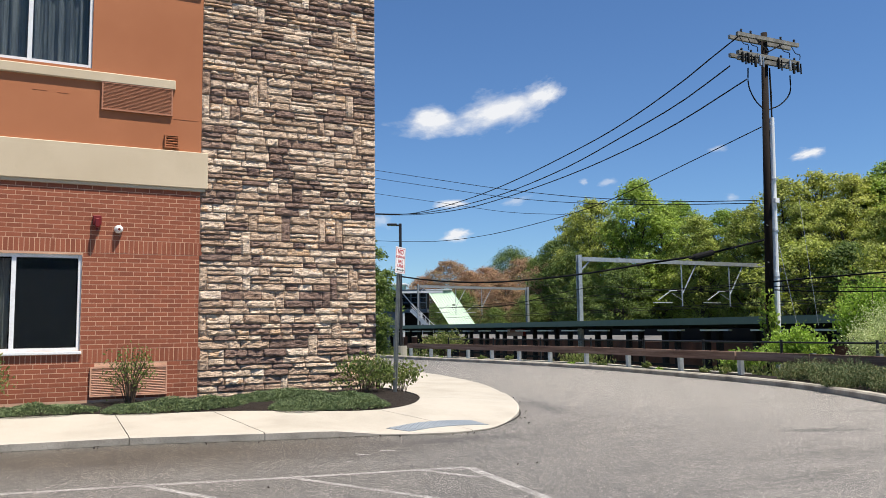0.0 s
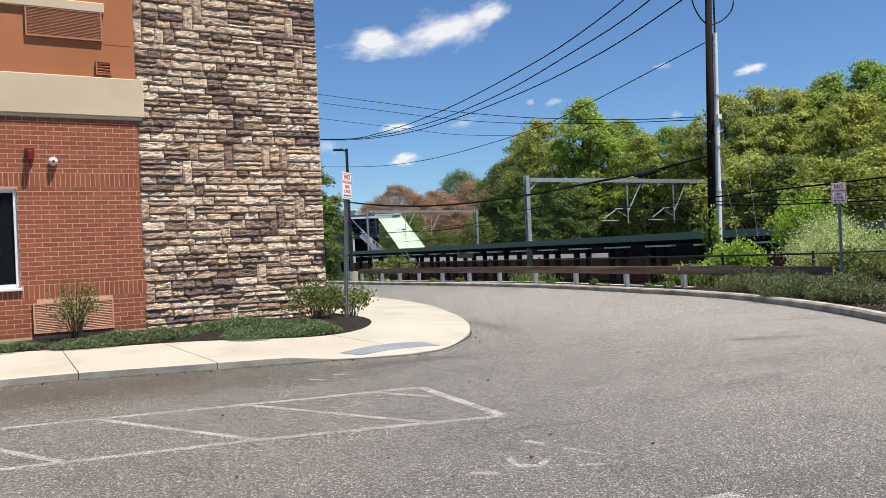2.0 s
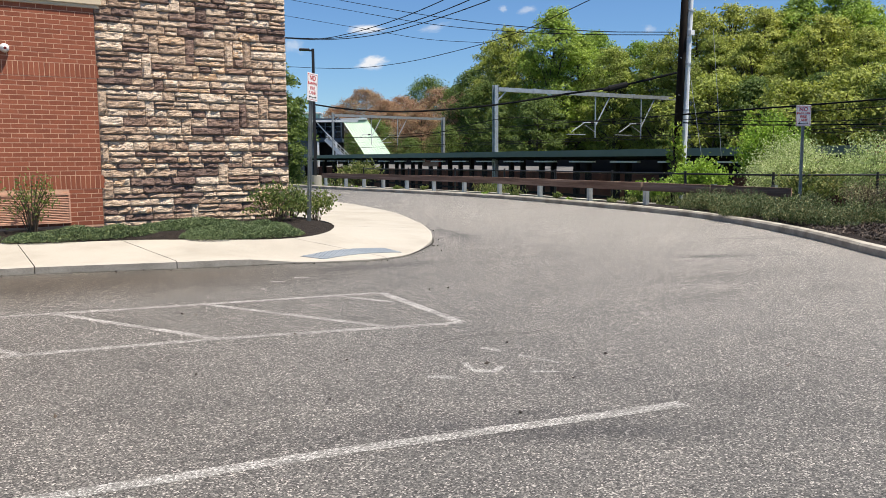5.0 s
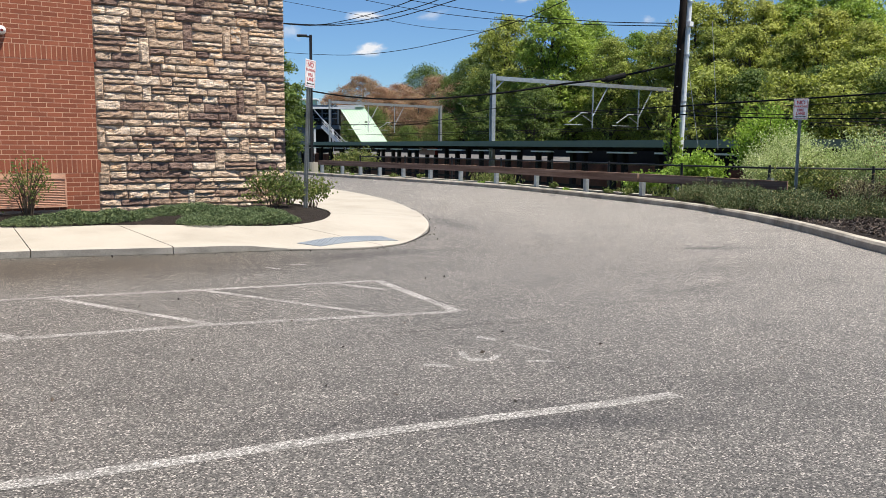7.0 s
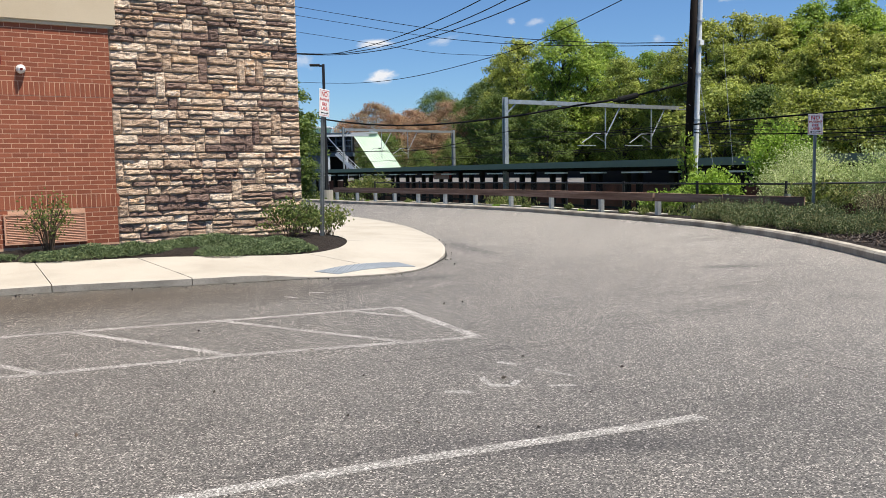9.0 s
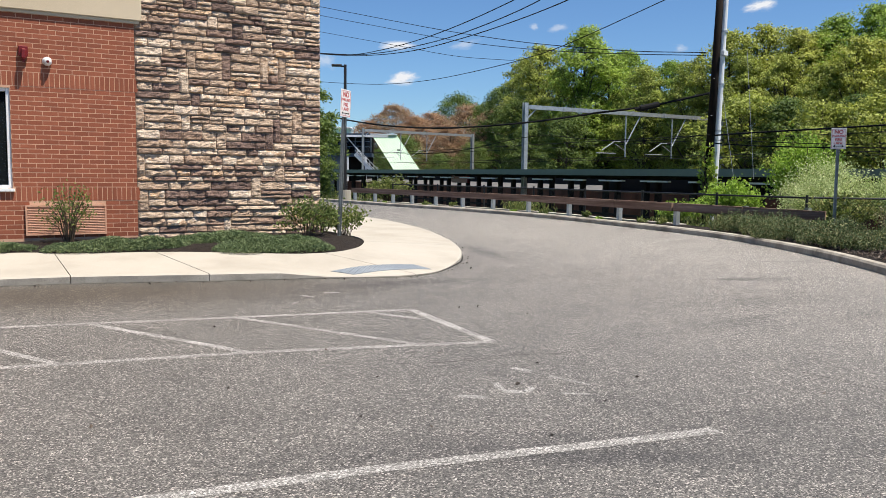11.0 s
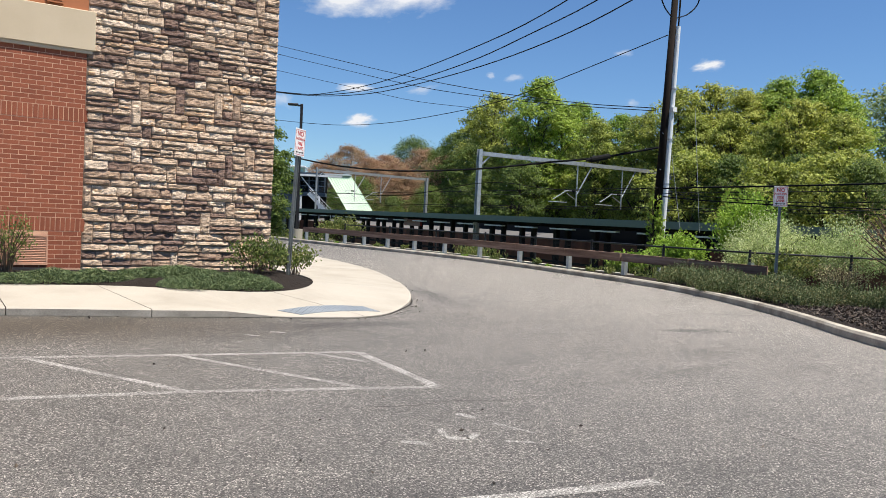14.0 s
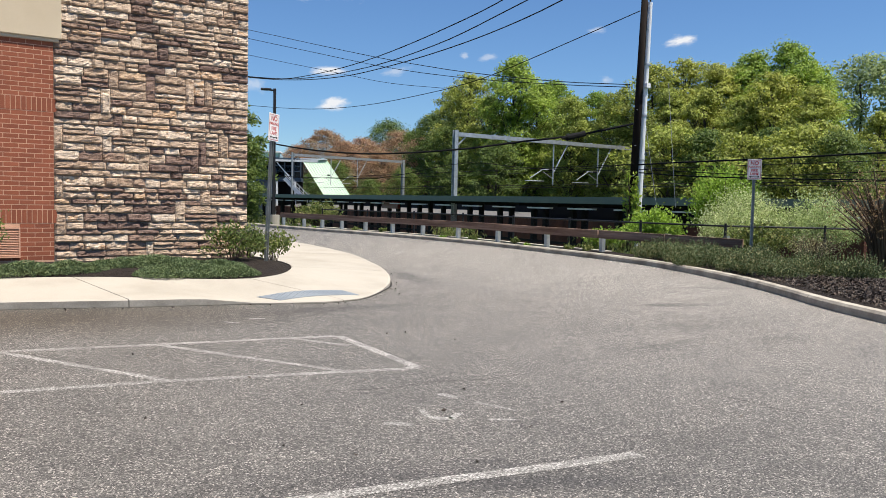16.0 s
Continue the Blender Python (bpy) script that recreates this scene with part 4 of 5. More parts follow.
for z in (4.6, 3.4, 2.4):
    part("step", rodded((-0.12, -0.1, z), (-0.26, -0.18, z), 0.012), GALV, pole)



def wire(name, pts, r, label, group):
    line = smooth_line(pts, 1.2)
    tagged(part(name, tube(bmesh.new(), line, r, n=5), CABLE), label, "power line", group)


wire("overhead_wire", [(20.66, 18.95, 10.86), (20.45, 20.0, 10.4), (20.53, 21.10, 10.11), (20.77, 23.45, 9.68), (21.06, 26.38, 9.29), (21.41, 29.85, 9.05), (21.80, 33.73, 8.86), (22.19, 37.71, 8.77), (22.61, 42.04, 8.81), (23.12, 47.22, 9.03), (23.55, 51.69, 9.38), (24.18, 58.33, 10.28), (25.32, 70.48, 12.28)], 0.024, "thin black overhead wire strung from the utility pole", "overhead wires")
wire("overhead_wire", [(20.41, 19.13, 9.88), (20.69, 21.87, 9.33), (21.05, 25.48, 8.93), (21.49, 29.98, 8.52), (22.06, 35.76, 8.37), (22.55, 40.90, 8.51), (23.07, 46.30, 8.83), (23.69, 52.98, 9.55), (25.33, 70.50, 12.08)], 0.024, "thin black overhead wire strung from the utility pole", "overhead wires")
wire("overhead_wire", [(20.92, 18.91, 9.44), (21.24, 22.50, 8.84), (21.57, 26.14, 8.49), (21.97, 30.66, 8.29), (22.47, 36.45, 8.26), (22.98, 42.38, 8.44), (23.63, 50.01, 9.13), (24.36, 58.76, 10.30), (25.33, 70.49, 12.18)], 0.024, "thin black overhead wire strung from the utility pole", "overhead wires")
wire("overhead_wire", [(21.40, 18.84, 7.87), (21.65, 21.86, 7.48), (21.95, 25.63, 7.00), (22.19, 28.52, 6.71), (22.49, 32.41, 6.57), (23.03, 39.22, 6.59), (23.52, 45.68, 6.91), (23.98, 51.73, 7.46), (24.66, 60.68, 8.47), (25.41, 70.72, 9.72)], 0.017, "thin black overhead wire strung from the utility pole", "overhead wires")
wire("overhead_wire", [(21.35, 19.13, 5.47), (21.24, 22.66, 5.94), (21.08, 27.85, 6.84), (20.95, 31.97, 7.69), (20.82, 35.94, 8.58), (20.62, 42.07, 10.04), (20.37, 49.40, 11.80), (20.15, 56.09, 13.39)], 0.015, "thin black overhead wire strung from the utility pole", "overhead wires")
wire("overhead_wire", [(21.35, 19.13, 5.38), (21.25, 22.67, 5.83), (21.09, 27.87, 6.60), (20.90, 33.90, 7.73), (20.63, 42.11, 9.59), (20.39, 49.45, 11.28), (20.17, 56.13, 12.86)], 0.014, "thin black overhead wire strung from the utility pole", "overhead wires")
wire("overhead_wire", [(34.97, 48.95, 9.58), (32.94, 53.47, 10.24), (30.66, 58.46, 11.42), (27.21, 66.02, 13.23), (25.26, 70.30, 14.28)], 0.017, "thin black overhead wire strung from the utility pole", "overhead wires")
wire("overhead_cable", [(21.51, 19.07, 4.16), (21.34, 20.17, 4.02), (21.14, 21.49, 3.86), (20.78, 23.79, 3.75), (20.29, 26.95, 3.56), (19.71, 30.68, 3.49), (19.20, 33.84, 3.56), (18.62, 37.46, 3.84), (18.02, 41.10, 4.32), (17.63, 43.41, 4.81), (16.98, 47.27, 5.58)], 0.04, "thick black cable strung from the utility pole", "overhead cables")
wire("overhead_cable", [(21.01, 18.34, 2.75), (21.47, 17.11, 2.81), (22.31, 14.84, 2.89), (22.97, 13.07, 2.97), (23.52, 11.61, 3.04), (24.13, 9.96, 3.14)], 0.028, "thick black cable strung from the utility pole", "overhead cables")
wire("overhead_cable", [(21.01, 18.32, 2.49), (21.60, 17.20, 2.40), (22.68, 15.15, 2.33), (23.60, 13.40, 2.31), (24.36, 11.98, 2.30), (25.22, 10.35, 2.33)], 0.02, "thick black cable strung from the utility pole", "overhead cables")
wire("overhead_cable", [(21.01, 18.33, 2.60), (22.79, 14.94, 2.42), (23.54, 13.54, 2.47), (24.36, 11.99, 2.56), (25.22, 10.38, 2.68)], 0.012, "thick black cable strung from the utility pole", "overhead cables")
wire("overhead_cable", [(21.76, 19.20, 2.83), (21.54, 21.75, 2.69), (21.30, 24.43, 2.79), (20.97, 27.89, 3.04), (20.50, 33.44, 2.48), (20.05, 38.39, 2.49), (18.79, 52.29, 2.88)], 0.014, "thick black cable strung from the utility pole", "overhead cables")
splice = thing("cable_splice", "black splice case hung on the thick cable", "cable splice")
part("case", rodded((19.34, 20.01, 3.61), (19.96, 19.79, 3.77), 0.1, 0.09, 10), CABLE, splice)
part("cap", rodded((19.34, 20.01, 3.61), (19.18, 20.07, 3.57), 0.08, 0.03, 10), CABLE, splice)
tagged(part("guy_wire", rodded((21.19, 18.33, 4.45), (20.69, 17.23, 1.23), 0.006, n=5), GALV), "thin steel guy wire beside the utility pole", "guy wire", "guy wires")
tagged(part("guy_wire", rodded((21.62, 17.73, 5.4), (21.16, 16.90, 1.37), 0.006, n=5), GALV), "thin steel guy wire beside the utility pole", "guy wire", "guy wires")
# ---- station ----
TRACK = Vector((0.128, 0.992, 0))
ACROSS = Vector((0.992, -0.128, 0))
C0 = Vector((26.6, 0, 0))


def along(s, a, z):
    """A point s metres along the railway, a across it, at height z."""
    p = C0 + TRACK * s + ACROSS * a
    return Vector((p.x, p.y, z))


STATION = Matrix(((ACROSS.x, TRACK.x, 0, C0.x), (ACROSS.y, TRACK.y, 0, C0.y), (0, 0, 1, 0), (0, 0, 0, 1)))
canopy = thing("platform_canopy", "long dark green station canopy on dark columns", "canopy", STATION)
part("roof", boxed(0.05, -20, 1.62, 4.2, 112, 1.74), GREEN_PAINT, canopy, "flat canopy roof")
part("fascia", boxed(0, -20, 1.44, 0.05, 112, 1.79), GREEN_PAINT, canopy, "dark green fascia")
part("fascia", boxed(4.2, -20, 1.44, 4.25, 112, 1.79), GREEN_PAINT, canopy)
part("soffit", boxed(0.05, -20, 1.5, 4.2, 112, 1.615), PALE_WALL, canopy, "pale soffit")
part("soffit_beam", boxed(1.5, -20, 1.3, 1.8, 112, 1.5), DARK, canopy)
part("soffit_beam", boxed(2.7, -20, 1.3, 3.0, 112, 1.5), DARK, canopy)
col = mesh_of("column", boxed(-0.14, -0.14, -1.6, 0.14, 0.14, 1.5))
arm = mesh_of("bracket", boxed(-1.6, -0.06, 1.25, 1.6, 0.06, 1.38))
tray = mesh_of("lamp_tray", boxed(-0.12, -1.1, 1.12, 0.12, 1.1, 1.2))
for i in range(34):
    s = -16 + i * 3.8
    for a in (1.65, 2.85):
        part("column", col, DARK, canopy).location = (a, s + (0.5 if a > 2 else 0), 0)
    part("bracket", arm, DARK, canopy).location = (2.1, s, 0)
    part("lamp_tray", tray, PAINTED_STEEL, canopy, "pale lamp tray under the canopy").location = (0.5, s + 1.6, 0)
platform = thing("platform", "concrete station platform with a dark edge", "platform", STATION, kind="structure")
part("deck", boxed(0.0, -20, -2.8, 4.4, 112, -1.55), KERB, platform)
part("edge_rail", boxed(0.02, -20, -0.75, 0.08, 112, -0.62), DARK, platform)
wall = thing("platform_wall", "rust-brown screen wall with a pale upper band", "wall", STATION, kind="structure")
part("screen", boxed(5.9, -20, -2.6, 6.6, 112, 0.35), RUST, wall)
bm = bmesh.new()
vs = [[bm.verts.new((x, s, z)) for x, z in ((6.62, 0.3), (9.6, 0.72), (9.6, 0.3))] for s in (44, 112)]
for v3 in vs:
    bm.faces.new(v3)
for k in range(3):
    bm.faces.new((vs[0][k], vs[1][k], vs[1][(k + 1) % 3], vs[0][(k + 1) % 3]))
bmesh.ops.recalc_face_normals(bm, faces=bm.faces)
part("lean_to_roof", bm, SHELTER, wall, "pale grey sloping roof")
# near-black sheets added to stand for the deep shade under the canopy
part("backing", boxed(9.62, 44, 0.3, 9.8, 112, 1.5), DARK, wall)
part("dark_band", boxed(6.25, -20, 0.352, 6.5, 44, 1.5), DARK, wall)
for s in (14, 18, 24, 30):
    part("post", boxed(4.7, s, -1.5, 4.9, s + 0.15, 1.2), RUST, wall)
info = thing("departure_board", "dark red departure board hung under the canopy", "sign", STATION)
part("case", boxed(1.0, 55, 0.75, 1.2, 58, 1.3), DARK_RED, info)
for k in range(3):
    part("hanger", rodded((1.1, 55.5 + k, 1.3), (1.1, 55.5 + k, 1.5), 0.02), DARK, info)
bed_ob = tagged(part("track_bed", boxed(5.3, -60, -2.62, 24, 160, -2.42), BALLAST), "ballast of the railway tracks", "track bed", kind="structure")
bed_ob.matrix_world = STATION
for a in (8.2, 9.63, 13.2, 14.63):
    r = tagged(part("rail", boxed(a - 0.035, -60, -2.42, a + 0.035, 160, -2.27), RUST), "steel railway rail", "rail", "railway rails", "structure")
    r.matrix_world = STATION


def h_post(bm, x, y, z0, z1, w):
    box(bm, x - w / 2, y - w / 2, z0, x + w / 2, y - w / 2 + 0.04, z1)
    box(bm, x - w / 2, y + w / 2 - 0.04, z0, x + w / 2, y + w / 2, z1)
    box(bm, x - 0.03, y - w / 2 + 0.04, z0, x + 0.03, y + w / 2 - 0.04, z1)
    return bm


def gantry(x, y, span, top, turn, drops, first=0.3):
    """A portal over the tracks with hanging brackets for the contact wires."""
    g = thing("catenary_gantry", "grey steel catenary gantry over the railway tracks", "gantry", Matrix.Translation((x, y, 0)) @ pose(0, 0, 0, 0, 0, turn), "catenary gantries")
    part("post", h_post(bmesh.new(), 0, 0, -2.7, top + 0.15, first), GALV, g, "steel H-section post")
    part("post", h_post(bmesh.new(), span, 0, -2.7, top + 0.1, 0.34), GALV, g)
    part("beam", boxed(0.21, -0.13, top - 0.28, span - 0.21, 0.13, top), GALV, g, "box beam")
    for k in range(1, 6):
        part("splice_plate", boxed(span * k / 6 - 0.1, -0.15, top - 0.31, span * k / 6 + 0.1, 0.15, top + 0.03), GALV, g)
    part("gusset", beam(bmesh.new(), (0.2, 0, top - 0.9), (0.9, 0, top - 0.3), 0.08, 0.08), GALV, g)
    for d in drops:
        h = thing("hanger", "", "")
        h.parent = g
        h.location = (d, 0, top - 0.28)
        part("mast", rodded((0, 0, 0), (0, 0, -3.2), 0.05), GALV, h)
        part("stay", rodded((1.5, 0, 0), (0.05, 0, -2.2), 0.045), GALV, h)
        part("arm", rodded((0, 0, -2.0), (-1.3, 0, -2.0), 0.035), GALV, h)
        part("arm", rodded((-1.1, 0, -2.0), (-2.4, 0, -2.7), 0.035), GALV, h)
        part("arm", rodded((0, 0, -2.7), (-1.0, 0, -2.2), 0.03), GALV, h)
        part("arm", rodded((-1.0, 0, -2.9), (-2.9, 0, -2.9), 0.03), GALV, h)
        part("insulator", rodded((-0.15, 0, -2.0), (-0.5, 0, -2.0), 0.08), DARK, h)
    return g


gantry(34.65, 47.0, 20.5, 6.3, 1, (9.6, 14.6))
gantry(41.0, 87.0, 17.0, 6.5, 9, (5.5, 9.5), 0.16)
for a, z in ((8.9, 2.75), (8.9, 4.0), (13.9, 2.75), (13.9, 4.0)):
    tagged(part("contact_wire", rodded(along(-30, a, z), along(150, a, z), 0.022, n=5), CABLE), "overhead contact wire of the railway", "power line", "contact wires")

# overpass stair house
house = thing("stair_house", "glazed station overpass with a pale green stair roof", "station building", Matrix.Translation((51.25, 100.0, 0)) @ pose(0, 0, 0, 0, 0, -31))
bm = bmesh.new()
prof = [(-2.8, 6.75), (0.6, 6.75), (4.55, 1.2), (1.0, 1.2)]
vs = [[bm.verts.new((x, y + (z - 1.2) * 0.85, z)) for x, z in prof] for y in (-1.6, -1.45)]
for a in (vs[0][::-1], vs[1]):
    bm.faces.new(a)
for k in range(4):
    bm.faces.new((vs[0][k], vs[0][(k + 1) % 4], vs[1][(k + 1) % 4], vs[1][k]))
bmesh.ops.recalc_face_normals(bm, faces=bm.faces)
part("roof", bm, GREEN_ROOF, house, "pale green standing-seam metal roof")
for k in range(10):
    u = -2.75 + k * 0.375
    part("seam", beam(bmesh.new(), (u, 3.02, 6.72), (u + 3.87, -1.66, 1.2), 0.09, 0.06), GREEN_ROOF, house)
part("ridge", boxed(-3.0, 2.6, 6.74, 0.7, 3.6, 6.9), PAINTED_STEEL, house)
part("side_wall", boxed(-8.5, -1.3, -1.5, -6.0, 1.6, 5.4), BLUE_STEEL, house)
part("deck", boxed(-9.5, -1.4, 3.6, -2.4, 1.7, 4.1), BLUE_STEEL, house, "blue-grey overpass deck")
part("roof_slab", boxed(-10, -1.8, 6.3, -2.8, 1.8, 6.7), BLUE_STEEL, house)
part("roof_lantern", boxed(-9.6, -1.2, 6.7, -5.5, 1.2, 7.35), GREEN_ROOF, house, "pale green roof lantern")
part("lantern_roof", boxed(-9.9, -1.5, 7.35, -5.2, 1.5, 7.55, bevel=0.03), PAINTED_STEEL, house)
part("eave", boxed(-10.1, -1.95, 6.2, -0.2, -1.8, 6.45), PAINTED_STEEL, house, "pale eave trim")
part("brace", beam(bmesh.new(), (-5.6, -1.6, 6.1), (-3.3, -1.6, 3.4), 0.12, 0.12), PAINTED_STEEL, house, "pale diagonal brace")
# near-black sheet added for the shaded space under the deck
part("under_wall", boxed(-6.0, 0.8, -1.5, -2.4, 1.0, 3.6), DARK, house)
for k in range(7):
    x = -4.3 + k * 0.55
    part("stair_rail_post", boxed(x, -1.68, 3.7 - k * 0.55, x + 0.05, -1.62, 4.7 - k * 0.55), PAINTED_STEEL, house)
for o in (0.5, 0.95):
    part("stair_rail", beam(bmesh.new(), (-4.5, -1.65, 3.95 + o), (-0.9, -1.65, 0.35 + o), 0.05, 0.06), PAINTED_STEEL, house)
part("stringer", beam(bmesh.new(), (-4.6, -1.5, 4.0), (-0.6, -1.5, 0.0), 0.15, 0.5), PAINTED_STEEL, house, "pale stair stringer")
for x in (-9.2, -7.6, -6.0, -4.6, -3.4, -2.5):
    part("mullion", boxed(x - 0.07, -1.42, 4.1, x + 0.07, -1.3, 6.3), BLUE_STEEL, house)
for z in (4.9, 5.6):
    part("transom", boxed(-9.4, -1.4, z, -2.4, -1.32, z + 0.08), BLUE_STEEL, house)
for x in (-9.2, -7.6, -6.0, -4.6, -3.4):
    part("pane", boxed(x + 0.07, -1.38, 4.1, x + 0.95, -1.36, 6.3), GLASS_BLUE, house)
# near-black, so the glazed interior's dimness lies in the colour
part("inner_wall", boxed(-9.4, 1.5, 4.1, -2.4, 1.6, 6.3), DARK, house)
for x in (-5.6, -3.2):
    part("column", boxed(x - 0.12, -1.4, -2.6, x + 0.12, -1.1, 3.6), PAINTED_STEEL, house)

# ---- fence ----
fence = thing("chain_link_fence", "black chain-link fence with round posts behind the shrubs", "fence")
FP = [(17.3, 33.5), (17.9, 30.5), (18.3, 27.5), (18.5, 24.5), (18.4, 21.5), (18.2, 18.6), (18.05, 15.6), (18.3, 13.0), (20.2, 11.4), (22.6, 9.3), (25.0, 7.2)]
verts, faces = [], []
for (ax_, ay_), (bx_, by_) in zip(FP, FP[1:]):
    a, b = Vector((ax_, ay_, 0)), Vector((bx_, by_, 0))
    part("post", rodded(a + Vector((0, 0, -0.3)), a + Vector((0, 0, 1.0)), 0.035), BLACK, fence)
    part("top_rail", rodded(a + Vector((0, 0, 0.93)), b + Vector((0, 0, 0.93)), 0.024), BLACK, fence)
    L, d = (b - a).length, (b - a).normalized()
    for k in range(int(L / 0.08)):
        for sgn in (1, -1):
            p = a + d * (k * 0.08)
            q = p + d * (0.9 * sgn)
            t0, t1 = 0.0, 1.0
            u0, u1 = (p - a).dot(d), (q - a).dot(d)
            if u1 < 0 or u1 > L:
                t1 = (u0 if u1 < 0 else L - u0) / 0.9
            q = p.lerp(q, t1)
            z0, z1, w = 0.02, 0.02 + 0.9 * t1, 0.0035
            n = len(verts)
            verts += [(p.x, p.y, z0 - w), (q.x, q.y, z1 - w), (q.x, q.y, z1 + w), (p.x, p.y, z0 + w)]
            faces.append((n, n + 1, n + 2, n + 3))
me = bpy.data.meshes.new("chain_link")
me.from_pydata(verts, [], faces)
tagged(part("chain_link", me, BLACK, fence), kind="stuff")

# ---- trees ----
def grow(seed, height, radius, trunk, clumps, leaves, size, material, name, foot=0.22, tip=0.5, gap=0.12, clump=0.24):
    """A tree at the origin: tapered trunk, limbs, and a crown of many leafy clumps within an uneven dome.
    foot: where the crown begins, tip: how pointed it is, gap: the share of clumps left out, clump: their size against the radius."""
    rng = random.Random(seed)
    nrng = np.random.default_rng(seed)
    bm = bmesh.new()
    base = [Vector((0, 0, -0.4))]
    for i in range(1, 7):
        base.append(Vector((rng.uniform(-0.12, 0.12) * i * 0.4, rng.uniform(-0.12, 0.12) * i * 0.4, height * 0.88 * i / 6)))
    tube(bm, smooth_line(base, height * 0.06), trunk, trunk * 0.15, 8)
    places = []
    for i in range(clumps):
        u = (i + rng.random()) / clumps
        v = u**0.8
        a = i * 2.39996 + rng.uniform(-0.35, 0.35)
        # the dome's half width at this height, swollen and notched
        wide = radius * (math.sin(math.pi * min(1.0, 0.12 + 0.88 * v)) ** tip if v > 0.45 else 0.72 + 0.5 * v)
        wide *= 0.85 + 0.38 * noise.noise((math.cos(a) * 1.3, math.sin(a) * 1.3, v * 3 + seed))
        r = wide * (rng.uniform(0.25, 0.7) if rng.random() < 0.3 else rng.uniform(0.75, 1.0))
        z = height * (foot + (0.95 - foot) * v) + rng.uniform(-0.03, 0.03) * height
        c = Vector((math.cos(a) * r, math.sin(a) * r, min(z, height * 0.955)))
        if i % 3 == 0:
            st = Vector((0, 0, max(height * 0.1, c.z - r * 0.75 - height * 0.05)))
            mid = st.lerp(c, 0.55) + Vector((0, 0, -0.03 * height))
            tube(bm, [tuple(st), tuple(mid), tuple(c)], trunk * (0.42 - 0.3 * v), trunk * 0.06, 5)
        if rng.random() < gap:
            continue
        rad = radius * clump * rng.uniform(0.65, 1.25)
        m = int(leaves / clumps * (rad / (radius * clump)) ** 2)
        d = nrng.normal(0, 1, (m, 3))
        d /= np.linalg.norm(d, axis=1)[:, None]
        d[:, 2] = np.where(d[:, 2] < -0.3, -d[:, 2], d[:, 2])
        lump = 1 + 0.3 * np.sin(d[:, 0] * 5 + i) * np.sin(d[:, 1] * 5 + 2 * i) + nrng.normal(0, 0.23, m)
        pts = np.array(c) + d * lump[:, None] * np.array((rad, rad, rad * 0.72))
        out = d * 0.9 + np.array((c.x, c.y, 0)) / (radius * 2.2) + np.array((0, 0, 0.55))
        places += list(zip(pts, out))
    ob = thing(name, "", "tree")
    part("trunk", bm, BARK, ob)
    part("crown", leaves_mesh("crown", places, size, material, seed, facing=True), material, ob)
    return ob


def plant(ob, spots, label, group, sz=(0.85, 1.2), seed=1):
    rng = random.Random(seed)
    for i, (x, y, s) in enumerate(spots):
        k = s * rng.uniform(0.96, 1.04)
        m = Matrix.Translation((x, y, land_height(x, y) - 0.05)) @ pose(0, 0, 0, 0, 0, rng.uniform(0, 360))
        if i == 0:
            t = ob
            t.matrix_basis = m
        else:
            t = copy_thing(ob, m)
        t.scale = (k, k, k)
        tagged(t, label, "tree", group)


fresh = grow(3, 15.0, 4.3, 0.26, 250, 27000, 0.145, FRESH, "broadleaf_tree", tip=0.62, gap=0.25, clump=0.17)
plant(fresh, [(60.7, 71.4, 1.23), (63.3, 61.2, 0.95), (64.1, 43.4, 1.0), (61.4, 38.1, 1.04), (63.5, 70.5, 1.03), (68.9, 73.5, 1.09), (64.4, 38.2, 0.94)], "tall broadleaf tree in fresh spring green", "trees beyond the railway", seed=2)
olive = grow(8, 14.0, 3.7, 0.24, 250, 25000, 0.135, OLIVE, "broadleaf_tree", gap=0.3, clump=0.165)
plant(olive, [(63.1, 82.8, 1.32), (68.5, 93.6, 1.28), (60.4, 61.6, 0.98), (60.6, 55.2, 1.03), (60.1, 51.1, 1.16), (60.7, 47.9, 1.09), (56.2, 36.3, 0.98), (63.2, 44.4, 1.01)], "broadleaf tree in olive young leaf", "trees beyond the railway", seed=3)
slim = grow(9, 14.0, 3.3, 0.22, 220, 21000, 0.135, OLIVE, "broadleaf_tree", gap=0.36, clump=0.165, tip=0.75, foot=0.3)
plant(slim, [(60.2, 44.1, 1.09), (55.7, 32.6, 0.89), (56.1, 28.1, 0.76), (57.0, 46.5, 1.02), (55.9, 42.0, 0.96), (55.4, 38.3, 0.93), (60.1, 74.9, 1.13), (63.4, 69.1, 0.78), (63.5, 62.7, 0.74), (61.4, 53.5, 0.76)], "slim tree in olive young leaf with limbs showing", "trees beyond the railway", seed=11)
deep = grow(14, 12.5, 4.0, 0.22, 190, 20000, 0.14, DEEP, "broadleaf_tree", foot=0.12, gap=0.22, clump=0.17)
plant(deep, [(65.5, 94.0, 1.13), (72.3, 107.7, 1.07), (60.1, 82.4, 1.04), (55.1, 67.4, 0.84), (51.4, 38.5, 0.78), (50.0, 27.6, 0.73), (54.9, 73.5, 0.81), (51.8, 33.3, 0.8)], "dark green tree at the edge of the woods", "trees beyond the railway", seed=4)
low = grow(17, 7.0, 3.0, 0.12, 110, 12000, 0.12, OLIVE, "understorey_tree", foot=0.08, gap=0.35, clump=0.19)
plant(low, [(61.8, 56.7, 1.29), (50.8, 41.3, 1.47), (49.9, 34.4, 1.38), (49.4, 30.0, 1.38), (62.7, 71.6, 1.32), (62.8, 64.8, 1.27)], "low olive tree at the foot of the woods", "understorey trees", seed=12)
